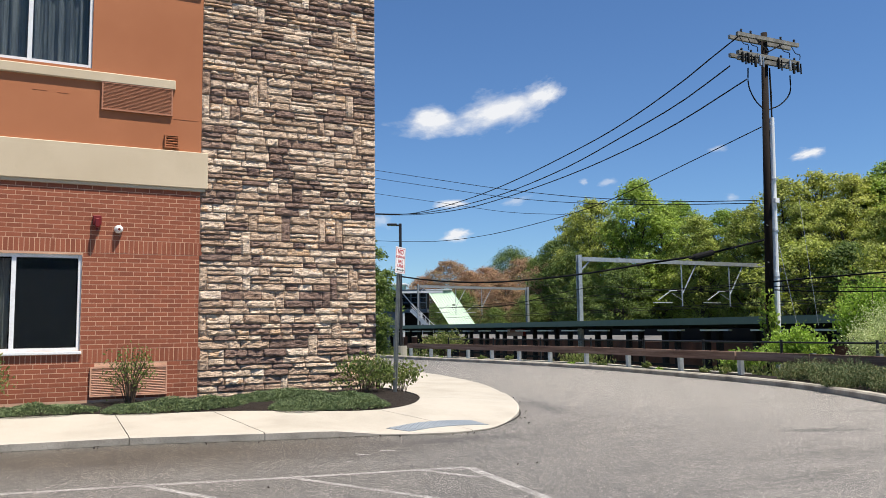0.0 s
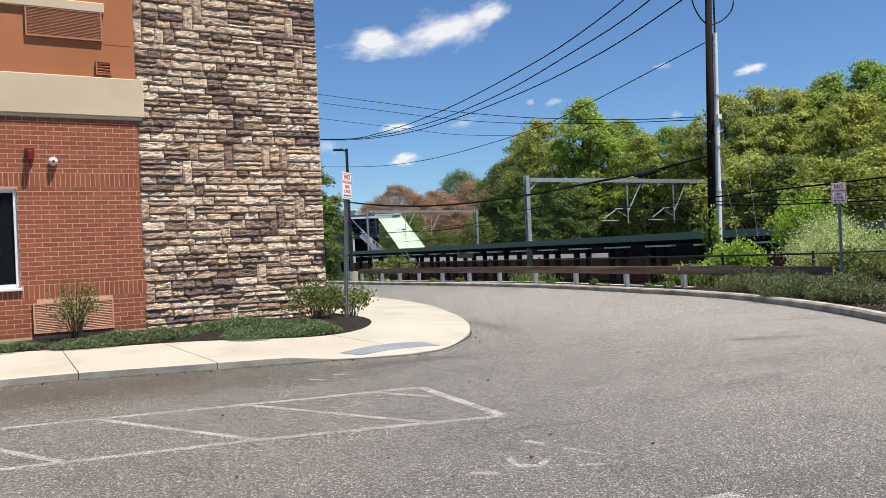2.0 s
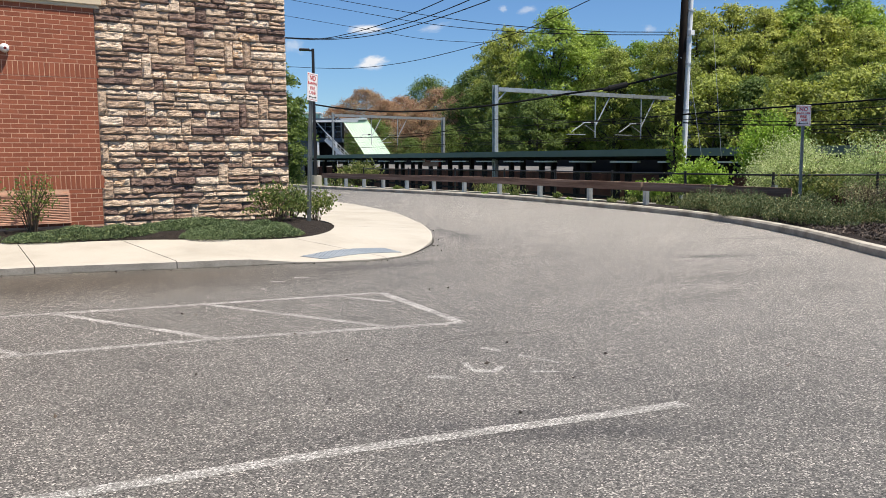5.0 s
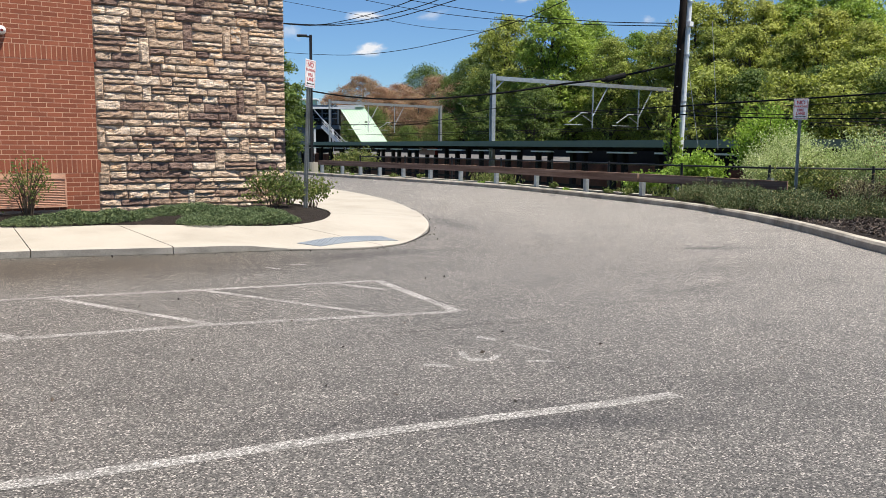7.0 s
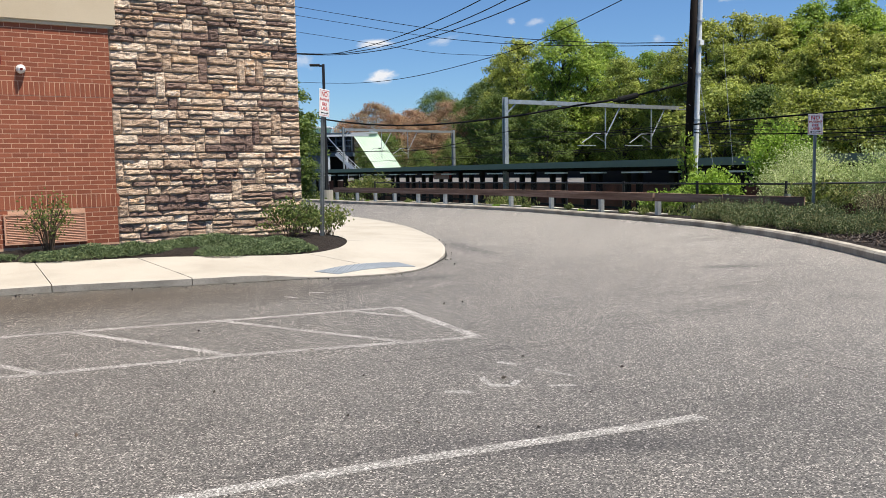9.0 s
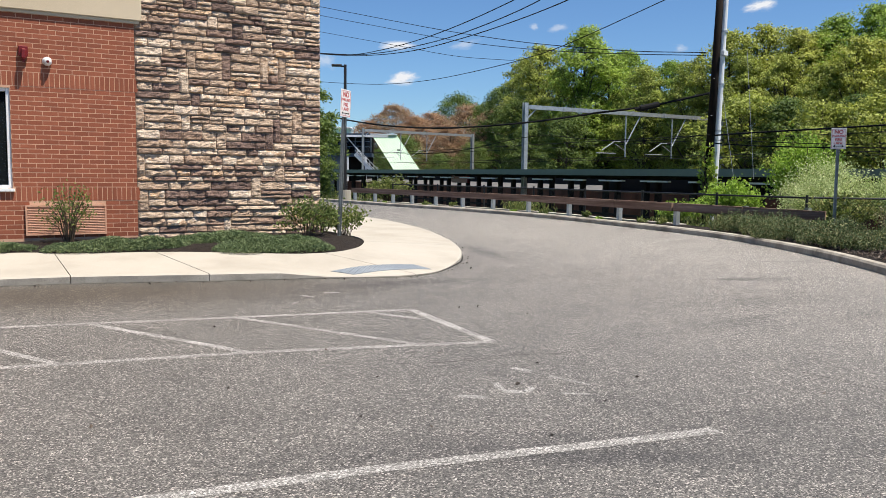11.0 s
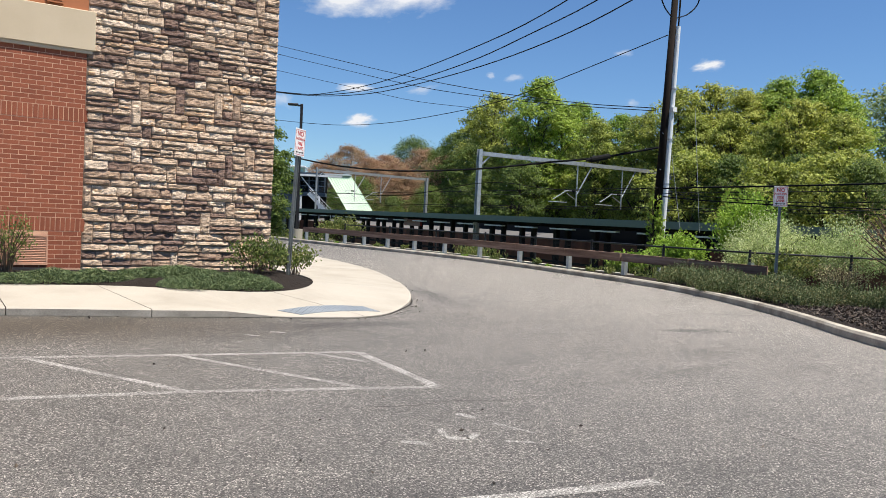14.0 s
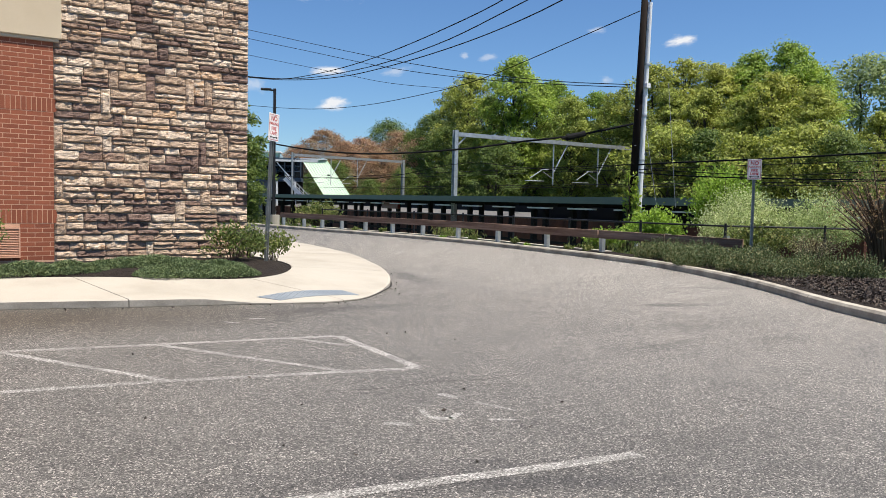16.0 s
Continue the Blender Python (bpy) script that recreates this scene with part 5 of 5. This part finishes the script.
thin = grow(21, 13.5, 3.6, 0.2, 80, 9000, 0.17, SPRING, "broadleaf_tree", gap=0.35, foot=0.3)
plant(thin, [(88.5, 46.6, 1.42), (88.1, 43.4, 1.34)], "pale thinly leaved tree with bare limbs showing", "trees beyond the railway", seed=5)
russet = grow(33, 14.0, 6.2, 0.25, 260, 22000, 0.17, RUSSET, "broadleaf_tree", foot=0.06, gap=0.15, clump=0.15)
plant(russet, [(69.3, 133.1, 0.97), (64.9, 135.3, 0.79), (75.4, 118.0, 0.98), (75.2, 129.8, 0.9), (64.9, 106.9, 0.66), (67.7, 122.6, 0.82), (67.1, 99.5, 0.75)], "far tree with russet spring buds", "russet far trees", seed=6)
far = grow(41, 15.0, 6.0, 0.25, 160, 15000, 0.2, DEEP, "broadleaf_tree", foot=0.1)
plant(far, [(86.9, 140.3, 1.16), (59.0, 110.2, 0.58), (59.7, 92.4, 0.47), (58.4, 99.1, 0.42), (58.3, 116.2, 0.5)], "far green tree behind the station", "far green trees", seed=7)
near = grow(52, 5.6, 1.9, 0.1, 60, 7000, 0.1, DEEP, "small_tree", foot=0.05)
plant(near, [(15.9, 41.1, 1.20), (16.0, 40.0, 0.90), (16.1, 43.1, 1.29), (16.1, 39.4, 0.54), (15.2, 42.4, 1.23)], "small dense green tree behind the drive", "small trees behind the drive", seed=8)

# low growth under the woods and beyond the tracks
rng = np.random.default_rng(5)
pl = []
for k in range(24000):
    y = rng.uniform(5, 120)
    x = 56 + 0.13 * (y - 20) + abs(rng.normal(0, 4))
    h = rng.random() ** 1.5 * 4.2
    pl.append((np.array((x, y, land_height(x, y) + h)), np.array((-0.5, -0.5, 0.6))))
tagged(part("undergrowth", leaves_mesh("undergrowth", pl, 0.24, FRESH, 5, facing=True), FRESH), "dense undergrowth at the foot of the woods", "undergrowth", kind="stuff")
pl = []
for k in range(16000):
    x, y = rng.uniform(62, 150), rng.uniform(-10, 190)
    if x < 70 + 0.12 * y and y > 95:
        continue
    pl.append((np.array((x, y, rng.random() * 6.5)), np.array((-0.3, -0.3, 0.6))))
tagged(part("far_woods", leaves_mesh("far_woods", pl, 0.9, DEEP, 6), DEEP), "deep woods behind the first trees", "woods", kind="stuff")


# ---- shrubs ----
def bush(name, x, y, z, w, d, h, n, size, material, seed, label, category="shrub", stems=14, group="", flat=0.0, open_=0.5):
    """A shrub: stems fanning from the root, and leaves along and round their tips."""
    r = np.random.default_rng(seed)
    ob = thing(name, label, category, Matrix.Translation((x, y, z)), group)
    bm = bmesh.new()
    tips = []
    for i in range(stems):
        a, u = r.uniform(0, 2 * math.pi), math.sqrt(r.random())
        e = Vector((math.cos(a) * u * w / 2, math.sin(a) * u * d / 2, h * (1.0 - 0.35 * u * u) * r.uniform(0.65, 1.05)))
        mid = e * 0.5 + Vector((-e.x * 0.12, -e.y * 0.12, h * 0.06))
        tube(bm, [(e.x * 0.1, e.y * 0.1, -0.05), tuple(mid), tuple(e)], 0.012 * max(h, 0.6), 0.004 * max(h, 0.6), 4)
        tips += [(e, 1.0), (e * 0.75 + mid * 0.25, 0.8), (mid * 0.6 + e * 0.4, 0.7)]
    part("stem", bm, TWIG, ob)
    pl = []
    for k in range(n):
        e, _ = tips[r.integers(len(tips))]
        v = r.normal(0, 1, 3) * (w * 0.09 * open_ * 2, d * 0.09 * open_ * 2, h * 0.1)
        p = np.array(e) + v
        p[2] = max(p[2], 0.02)
        pl.append((p, np.array((e.x / w, e.y / d, 0.7))))
    part("foliage", leaves_mesh("foliage", pl, size, material, seed, flat), material, ob)
    return ob


bush("corner_shrub", 4.98, 12.7, 0.3, 1.0, 0.7, 0.66, 1100, 0.036, SHRUB, 1, "leafy green shrub with bronze tips at the building's corner", stems=26)
bush("corner_shrub", 5.95, 13.3, 0.27, 0.9, 0.6, 0.6, 1200, 0.036, SHRUB, 2, "leafy green shrub with pale tips beside the sign post", stems=20)
bush("corner_shrub", 5.5, 13.35, 0.3, 0.8, 0.5, 0.66, 420, 0.036, SHRUB, 12, "leafy green shrub behind the sign post", stems=18)
bush("spring_shrub", 1.42, 12.85, 0.34, 0.85, 0.5, 0.85, 620, 0.028, SHRUB, 3, "sparse twiggy shrub before the low louvre", stems=26, open_=0.45)
bush("spring_shrub", -0.55, 12.85, 0.34, 0.8, 0.55, 0.75, 900, 0.032, SHRUB, 4, "twiggy shrub under the ground-floor window", stems=22)


def carpet(name, outline, n, size, h, material, seed, label, kind="stuff"):
    """Low ground cover within an outline of ellipses (x, y, rx, ry, z)."""
    r = np.random.default_rng(seed)
    pl = []
    tot = sum(e[2] * e[3] for e in outline)
    for x, y, rx, ry, z in outline:
        for k in range(int(n * rx * ry / tot)):
            a, u = r.uniform(0, 2 * math.pi), math.sqrt(r.random())
            px_, py_ = x + math.cos(a) * u * rx, y + math.sin(a) * u * ry
            top = h * (1 - u * u) ** 0.5 * (0.75 + 0.5 * noise.noise((px_ * 3, py_ * 3, seed)))
            pl.append((np.array((px_, py_, z + top * r.random() ** 0.4)), np.array((math.cos(a) * 0.8, math.sin(a) * 0.8, 0.5))))
    tagged(part(name, leaves_mesh(name, pl, size, material, seed, long=5.0), material), label, "ground cover", kind=kind)


carpet("juniper_carpet", [(-1.2, 12.95, 1.3, 0.32, 0.3), (0.35, 12.8, 0.7, 0.3, 0.3), (1.85, 12.45, 0.85, 0.42, 0.3), (2.5, 12.5, 0.6, 0.4, 0.3)], 24000, 0.012, 0.19, JUNIPER, 3, "low spreading juniper carpet along the brick wall")
carpet("juniper_carpet", [(3.9, 11.65, 0.75, 0.55, 0.29), (4.3, 11.35, 0.55, 0.4, 0.29), (3.6, 12.7, 0.9, 0.4, 0.34), (4.5, 12.1, 0.5, 0.5, 0.3)], 24000, 0.012, 0.19, JUNIPER, 4, "low spreading juniper carpet before the stone wall")

# planted strip behind the outer kerb
rng = np.random.default_rng(9)
strip_pts = smooth_line([(x, y, 0) for x, y in OUTER], 0.25)
bm, pr = bmesh.new(), None
for i, p in enumerate(strip_pts):
    if p.y < 18:
        d = (strip_pts[min(i + 1, len(strip_pts) - 1)] - strip_pts[max(0, i - 1)]).normalized()
        s = Vector((d.y, -d.x, 0))
        q = p + s * (0.15 + 4.2 * (1 - smoothstep(10, 15.5, p.y)) + 1.2)
        mid = p + s * 1.0
        row = [bm.verts.new((*(p + s * 0.15).xy, 0.1)), bm.verts.new((*mid.xy, 0.13)), bm.verts.new((*q.xy, -0.1))]
        if pr:
            for k in range(2):
                bm.faces.new((pr[k], row[k], row[k + 1], pr[k + 1]))
        pr = row
tagged(part("planting_strip", bm, MULCH), "dark mulch strip behind the outer kerb", "flower bed", kind="structure")


pl = []
for k in range(9000):
    u, away = rng.random(), rng.random() ** 1.3 * 2.4
    c = Vector((10.6, 4.9, 0)).lerp(Vector((15.9, 14.0, 0)), u)
    i = min(range(0, len(strip_pts), 4), key=lambda q: (strip_pts[q].x - c.x) ** 2 + (strip_pts[q].y - c.y) ** 2)
    q = strip_pts[i] + Vector((0.85, -0.5, 0)) * (0.42 + away) + Vector((0.5, 0.85, 0)) * rng.uniform(-0.6, 0.6) + Vector((0.06, 0.0, 0)) * rng.random()
    pl.append((np.array((q.x, q.y, 0.125 + 0.035 * rng.random())), np.array((rng.normal(), rng.normal(), 0.15))))
tagged(part("bark_chips", leaves_mesh("bark_chips", pl, 0.028, CHIPS, 13, long=2.6), CHIPS), "dark bark chips strewn over the mulch strip", "mulch", kind="stuff")


def tuft_bed(name, spots, n, size, h, material, seed, label):
    """Upright sprigs in clumps."""
    r = np.random.default_rng(seed)
    pl = []
    for x, y, rad in spots:
        tall = r.uniform(0.65, 1.25)
        for k in range(n):
            a, u = r.uniform(0, 2 * math.pi), math.sqrt(r.random())
            bx, by = x + math.cos(a) * u * rad, y + math.sin(a) * u * rad
            top = h * tall * (1 - 0.55 * u * u) * r.uniform(0.55, 1.1)
            lean = 0.1 * u + r.normal(0, 0.03)
            for q in range(10):
                f = 0.2 + 0.8 * q / 9
                pl.append((np.array((bx + math.cos(a) * lean * f, by + math.sin(a) * lean * f, 0.1 + top * f)), np.array((math.cos(a) * 0.3 + r.normal(0, 0.7), math.sin(a) * 0.3 + r.normal(0, 0.7), 1.1))))
    tagged(part(name, leaves_mesh(name, pl, size, material, seed, long=2.6), material), label, "shrub", kind="stuff")


spots = []
for k in range(60):
    u = rng.random()
    c = Vector((13.75, 8.95, 0)).lerp(Vector((16.35, 14.0, 0)), u)
    away = rng.uniform(-0.1, 2.6 - 1.6 * u)
    spots.append((c.x + 0.85 * away, c.y - 0.5 * away, rng.uniform(0.2, 0.38)))
tuft_bed("heath_bed", spots, 150, 0.02, 0.46, HEATH, 11, "low dark green heath with russet tips behind the kerb")
bush("silver_shrub", 21.4, 14.6, -0.1, 2.6, 2.0, 1.9, 13000, 0.038, SILVER, 21, "silvery green willow-like shrub behind the fence", stems=34, group="silvery shrubs")
bush("silver_shrub", 22.6, 13.0, -0.1, 2.6, 2.0, 1.85, 13000, 0.038, SILVER, 22, "silvery green willow-like shrub behind the fence", stems=34, group="silvery shrubs")
bush("silver_shrub", 20.0, 13.9, -0.1, 1.8, 1.6, 1.5, 9000, 0.036, SILVER, 23, "silvery green willow-like shrub behind the fence", stems=26, group="silvery shrubs")
bush("lime_shrub", 20.2, 17.0, -0.1, 1.8, 1.5, 1.35, 5000, 0.07, LIME, 24, "bright lime green shrub beside the utility pole", stems=26)
bush("lime_shrub", 23.2, 16.6, -0.1, 2.2, 2.2, 2.9, 6000, 0.07, LIME, 25, "tall yellow-green shrub behind the silvery shrubs", stems=26)
bush("lime_shrub", 18.7, 17.4, -0.05, 1.4, 1.2, 0.75, 1800, 0.08, LIME, 26, "low bright green weeds under the fence", stems=22)
bush("climbing_ivy", 21.82, 19.3, 0, 0.5, 0.5, 2.7, 520, 0.085, FRESH, 27, "ivy climbing the utility pole", "ivy", stems=12)
bush("tawny_shrub", 19.6, 9.6, 0, 2.6, 2.2, 2.5, 2600, 0.03, TAWNY, 28, "bare tawny shrub with fine brown twigs", stems=90)
bush("dry_grass", 18.6, 10.7, 0, 1.6, 1.1, 0.85, 900, 0.03, STRAW, 29, "dry pale stalks beside the fence post", "grass", stems=60)
bush("fence_weeds", 19.4, 12.7, 0, 2.2, 1.2, 0.95, 2600, 0.07, SHRUB, 30, "mixed green weeds along the fence", stems=40)
bush("lamp_shrub", 18.7, 36.6, -0.05, 2.2, 1.6, 1.25, 2000, 0.08, SHRUB, 31, "feathery green shrub beside the lamp post", stems=40)
for i, (x, y) in enumerate([(17.0, 33.3), (17.3, 30.2), (17.5, 28.3), (17.7, 24.4), (17.5, 22.4), (17.3, 20.0), (17.2, 19.2), (17.0, 17.2), (16.95, 16.4)]):
    bush("kerb_weed", x - 0.15, y, 0.02, 0.36, 0.3, 0.16 + 0.08 * (i % 3), 200, 0.045, SHRUB if i % 3 else LIME, 60 + i, "small weed clump at the foot of the guardrail", "weed", stems=8, group="weeds along the guardrail")
pl = []
for k in range(5000):
    y = rng.choice((rng.normal(24.6, 0.5), rng.uniform(12.5, 18.5), rng.uniform(36, 45)))
    x = 17.75 + abs(rng.normal(0, 0.7 if 18.5 < y < 36 else 1.4))
    pl.append((np.array((x, y, land_height(x, y) + rng.random() ** 2 * 0.5)), np.array((0, 0, 1.6))))
tagged(part("rough_grass", leaves_mesh("rough_grass", pl, 0.04, SHRUB, 9, long=4), SHRUB), "rough green grass along the fence", "grass", kind="stuff")

# small dry litter along the footway's seam and on the parking bay
pl = []
for k in range(150):
    q = seam_line[int(rng.integers(40, len(seam_line) - 20))]
    pl.append((np.array((q.x + rng.normal(0.02, 0.1), q.y - 0.06 - abs(rng.normal(0, 0.12)), lot_height(q.x, q.y) + 0.012)), np.array((rng.normal(), rng.normal(), 0.1))))
for k in range(26):
    x, y = rng.uniform(0.5, 5.5), rng.uniform(3.2, 8.5)
    pl.append((np.array((x, y, lot_height(x, y) + 0.01)), np.array((rng.normal(), rng.normal(), 0.1))))
tagged(part("leaf_litter", leaves_mesh("leaf_litter", pl, 0.02, CHIPS, 14, long=1.8), CHIPS), "dry dark leaf litter strewn on the asphalt", "leaf litter", kind="stuff")

# ---- clouds ----
for at, w, h, lean in (
    ((652.88, 1318.14, 374.88), 103, 49, 0),
    ((757.95, 1262.75, 391.92), 139, 62, 14),
    ((821.25, 1227.24, 421.82), 77, 41, 22),
    ((699.15, 1316.79, 170.18), 41, 19, 8),
    ((576.08, 1376.54, 197.49), 31, 23, 0),
    ((1265.83, 1012.80, 310.17), 49, 19, 10),
    ((1118.50, 1086.67, 321.40), 26, 10, 5),
    ((689.93, 1315.35, 226.71), 52, 14, 6),
    ((792.68, 1262.58, 230.44), 39, 14, 10),
    ((941.27, 1183.18, 264.32), 28, 12, 14),
    ((902.68, 1202.79, 264.84), 14, 9, 0),
    ((1144.38, 1083.09, 232.85), 23, 13, 0),
):
    m = look(at, (0, 0, 1.4)) @ pose(0, 0, 0, 0, 0, -lean)
    bm = bmesh.new()
    bmesh.ops.create_grid(bm, x_segments=1, y_segments=1, size=1)
    cloud = tagged(part("cloud", bm, CLOUD if w > 40 else WISP), "small white fair-weather cloud in the blue sky", "cloud", "clouds", "structure")
    cloud.matrix_world = m @ Matrix.Diagonal((w, h, 1, 1))
    cloud.visible_shadow = False


# ---- bricks and stones ----
brick = mesh_of("brick", boxed(-0.0975, -0.006, -0.0285, 0.0975, 0.02, 0.0288))
half = mesh_of("brick", boxed(-0.0455, -0.006, -0.0288, 0.0455, 0.02, 0.0288))
soldier = mesh_of("brick", boxed(-0.0288, -0.008, -0.0965, 0.0288, 0.02, 0.0965))
jv, jf = [], []
count = 0


def lay(me, x, z, w, h, real):
    global count
    if real and count < 300:
        o = part("brick", me, BRICK, hotel)
        o.location = (x, WALL_Y, z)
        count += 1
        return
    n = len(jv)
    y0, y1 = WALL_Y - 0.006, WALL_Y + 0.02
    jv.extend([(x + sx * w / 2, y, z + sz * h / 2) for y in (y0, y1) for sx, sz in ((-1, -1), (1, -1), (1, 1), (-1, 1))])
    jf.extend([(n, n + 1, n + 2, n + 3), (n + 1, n + 5, n + 6, n + 2), (n + 4, n, n + 3, n + 7), (n + 3, n + 2, n + 6, n + 7), (n + 4, n + 5, n + 1, n)])


C = 0.0677
sill_top, head = 1.168, 2.59
rows = []
z = sill_top - 0.2032 - C * 8
k = 0
while z < 3.6:
    if abs(z - (sill_top - 0.2032)) < 0.01 or abs(z - head) < 0.012:
        x = -2.4
        while x < 2.41:
            if not (W1[0] - 0.05 < x < W1[2] + 0.02 and 1.1 < z + 0.1 < 2.6):
                under = W1[0] - 0.06 < x < W1[2] + 0.0 and z < 1.2
                lay(soldier, x + 0.0339, z + (0.066 if under else 0.1016), 0.0576, 0.122 if under else 0.193, x > 0.74)
            x += 0.0677
        z += 0.2032
        continue
    x = -2.4 + (0.1016 if k % 2 else 0)
    while x < 2.42:
        c = x + 0.1016
        w = 0.195
        if c + w / 2 > 2.43:
            w = 2.428 - (c - w / 2)
            c = 2.428 - w / 2
        inside = W1[1] < z + C / 2 < W1[3]
        if inside and W1[0] < c < W1[2]:
            if c + w / 2 > W1[2]:
                a = W1[2] + 0.01
                lay(half, (a + c + w / 2) / 2, z + C / 2, c + w / 2 - a, 0.0576, False)
        elif inside and c - w / 2 < W1[2] and c > W1[2]:
            a = W1[2] + 0.01
            lay(half, (a + c + w / 2) / 2, z + C / 2, c + w / 2 - a, 0.0576, False)
        elif w > 0.03:
            covered = 0.99 < c < 1.87 and z < 0.9 and z > 0.46
            if not covered:
                lay(brick if w > 0.19 else half, c, z + C / 2, w, 0.0576, w > 0.19 and x > 0.75 and z < 2.6)
        x += 0.2032
    z += C
    k += 1
me = bpy.data.meshes.new("brick_rest")
me.from_pydata(jv, [], jf)
tagged(part("brick_rest", me, BRICK_FAR, hotel), kind="stuff")

# split-face stone tower
tower = thing("stone_tower", "corner tower faced with rough split brown and cream stone", "stone wall")
X0, X1, Z0, Z1 = 2.435, 5.42, 0.3, 9.4
part("core", boxed(X0, WALL_Y + 0.02, 0.1, X1 - 0.02, 25.3, 9.5), STONE_JOINT, tower, "dark mortar behind the stones")
srng = random.Random(12)
stones, jumpers, z = [], [], Z0
while z < Z1:
    # one course: tall, middling or thin; tall ones now and then split in two
    h = srng.choice((0.08, 0.095, 0.105, 0.115, 0.125, 0.135, 0.15, 0.075))
    blocked = [(a, b) for a, b, top in jumpers if top > z + 0.01]
    jumpers = [j for j in jumpers if j[2] > z + h + 0.01]
    x = X0
    while x < X1 - 0.01:
        hit = next((t for t in blocked if t[0] - 0.001 <= x < t[1] - 0.001), None)
        if hit:
            x = hit[1]
            continue
        stop = min([t[0] for t in blocked if t[0] > x] + [X1])
        if srng.random() < 0.06 and stop - x > 0.34 and z < Z1 - 0.5:
            w, tall = srng.uniform(0.11, 0.17), h + srng.choice((0.13, 0.2, 0.24))
            stones.append((x, z, w, tall))
            jumpers.append((x, x + w, z + tall))
        else:
            w = srng.choice((srng.uniform(0.17, 0.26), srng.uniform(0.3, 0.42), srng.uniform(0.36, 0.54)))
            if stop - x - w < 0.13:
                w = stop - x
            if w > 0.66:
                w *= 0.5
            if h > 0.12 and srng.random() < 0.22:
                f = srng.uniform(0.42, 0.58)
                stones += [(x, z, w, h * f), (x, z + h * f, w, h * (1 - f))]
            else:
                stones.append((x, z, w, h))
        x += w
    # a jumper ends with a course: what is left above it is closed by a small stone
    for a, b, top in [j for j in jumpers if j[2] < z + h + 0.06]:
        jumpers.remove((a, b, top))
    for i, (sx, sz, sw, sh) in enumerate(stones):
        if sz < z and z < sz + sh < z + h - 0.002:
            stones[i] = (sx, sz, sw, z + h - sz)
        elif sz < z + h < sz + sh < z + h + 0.06:
            stones[i] = (sx, sz, sw, z + h - sz)
    z += h


def stone_data(x, z, w, h, seed):
    """A rock-faced stone: a pillow swelling from its joints, hacked and uneven, overhanging a little at its foot."""
    g = 0.005
    nx, nz = max(4, min(11, int(w / 0.036) + 1)), max(4, min(10, int(h / 0.022)))
    bulge = srng.uniform(0.014, 0.034)
    tilt = srng.uniform(-0.007, 0.007)
    vs = []
    for b in range(nz + 1):
        for a in range(nx + 1):
            u, v = a / nx, b / nz
            n1 = noise.noise((x * 3 + u * w * 11, z * 3 + v * h * 15, seed * 0.37)) + 0.7 * noise.noise((x * 5 + u * w * 27, z * 5 + v * h * 34, seed))
            swell = (1 - 0.7 * (2 * u - 1) ** 10) * (1 - (2 * v - 1) ** 4)
            side = a in (0, nx)
            y = 0.008 if b in (0, nz) else 0.004 - (0.2 if side else 1.0) * swell * max(0.003, bulge + 0.024 * n1 + tilt * (u - 0.5) * 2 + 0.022 * (0.4 - v))
            jx, jz = 0.004 * noise.noise((seed, u * 9, v * 9)), 0.004 * noise.noise((u * 8, seed, v * 8))
            u2 = u if a in (0, nx) else 0.5 + (u - 0.5) * 1.08
            v2 = v if b in (0, nz) else 0.5 + (v - 0.5) * 1.12
            vs.append((x + 0.004 + u2 * (w - 0.008) + jx, WALL_Y + y, z + g + v2 * (h - 2 * g) + jz))
    m = nx + 1
    fs = [(b * m + a, b * m + a + 1, (b + 1) * m + a + 1, (b + 1) * m + a) for b in range(nz) for a in range(nx)]
    ring = [*range(m), *(b * m + nx for b in range(1, nz + 1)), *(nz * m + a for a in range(nx - 1, -1, -1)), *(b * m for b in range(nz - 1, 0, -1))]
    n = len(vs)
    vs += [(vs[i][0], WALL_Y + 0.04, vs[i][2]) for i in ring]
    L = len(ring)
    fs += [(ring[(k + 1) % L], ring[k], n + k, n + (k + 1) % L) for k in range(L)]
    return vs, fs


jv, jf, made = [], [], 0
for s, (x, z, w, h) in enumerate(stones):
    vs, fs = stone_data(x, z, w, h, s)
    if made < 300:
        me = bpy.data.meshes.new("stone")
        me.from_pydata(vs, [], fs)
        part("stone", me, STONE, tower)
        made += 1
    else:
        n = len(jv)
        jv += vs
        jf += [tuple(i + n for i in f) for f in fs]
me = bpy.data.meshes.new("stone_rest")
me.from_pydata(jv, [], jf)
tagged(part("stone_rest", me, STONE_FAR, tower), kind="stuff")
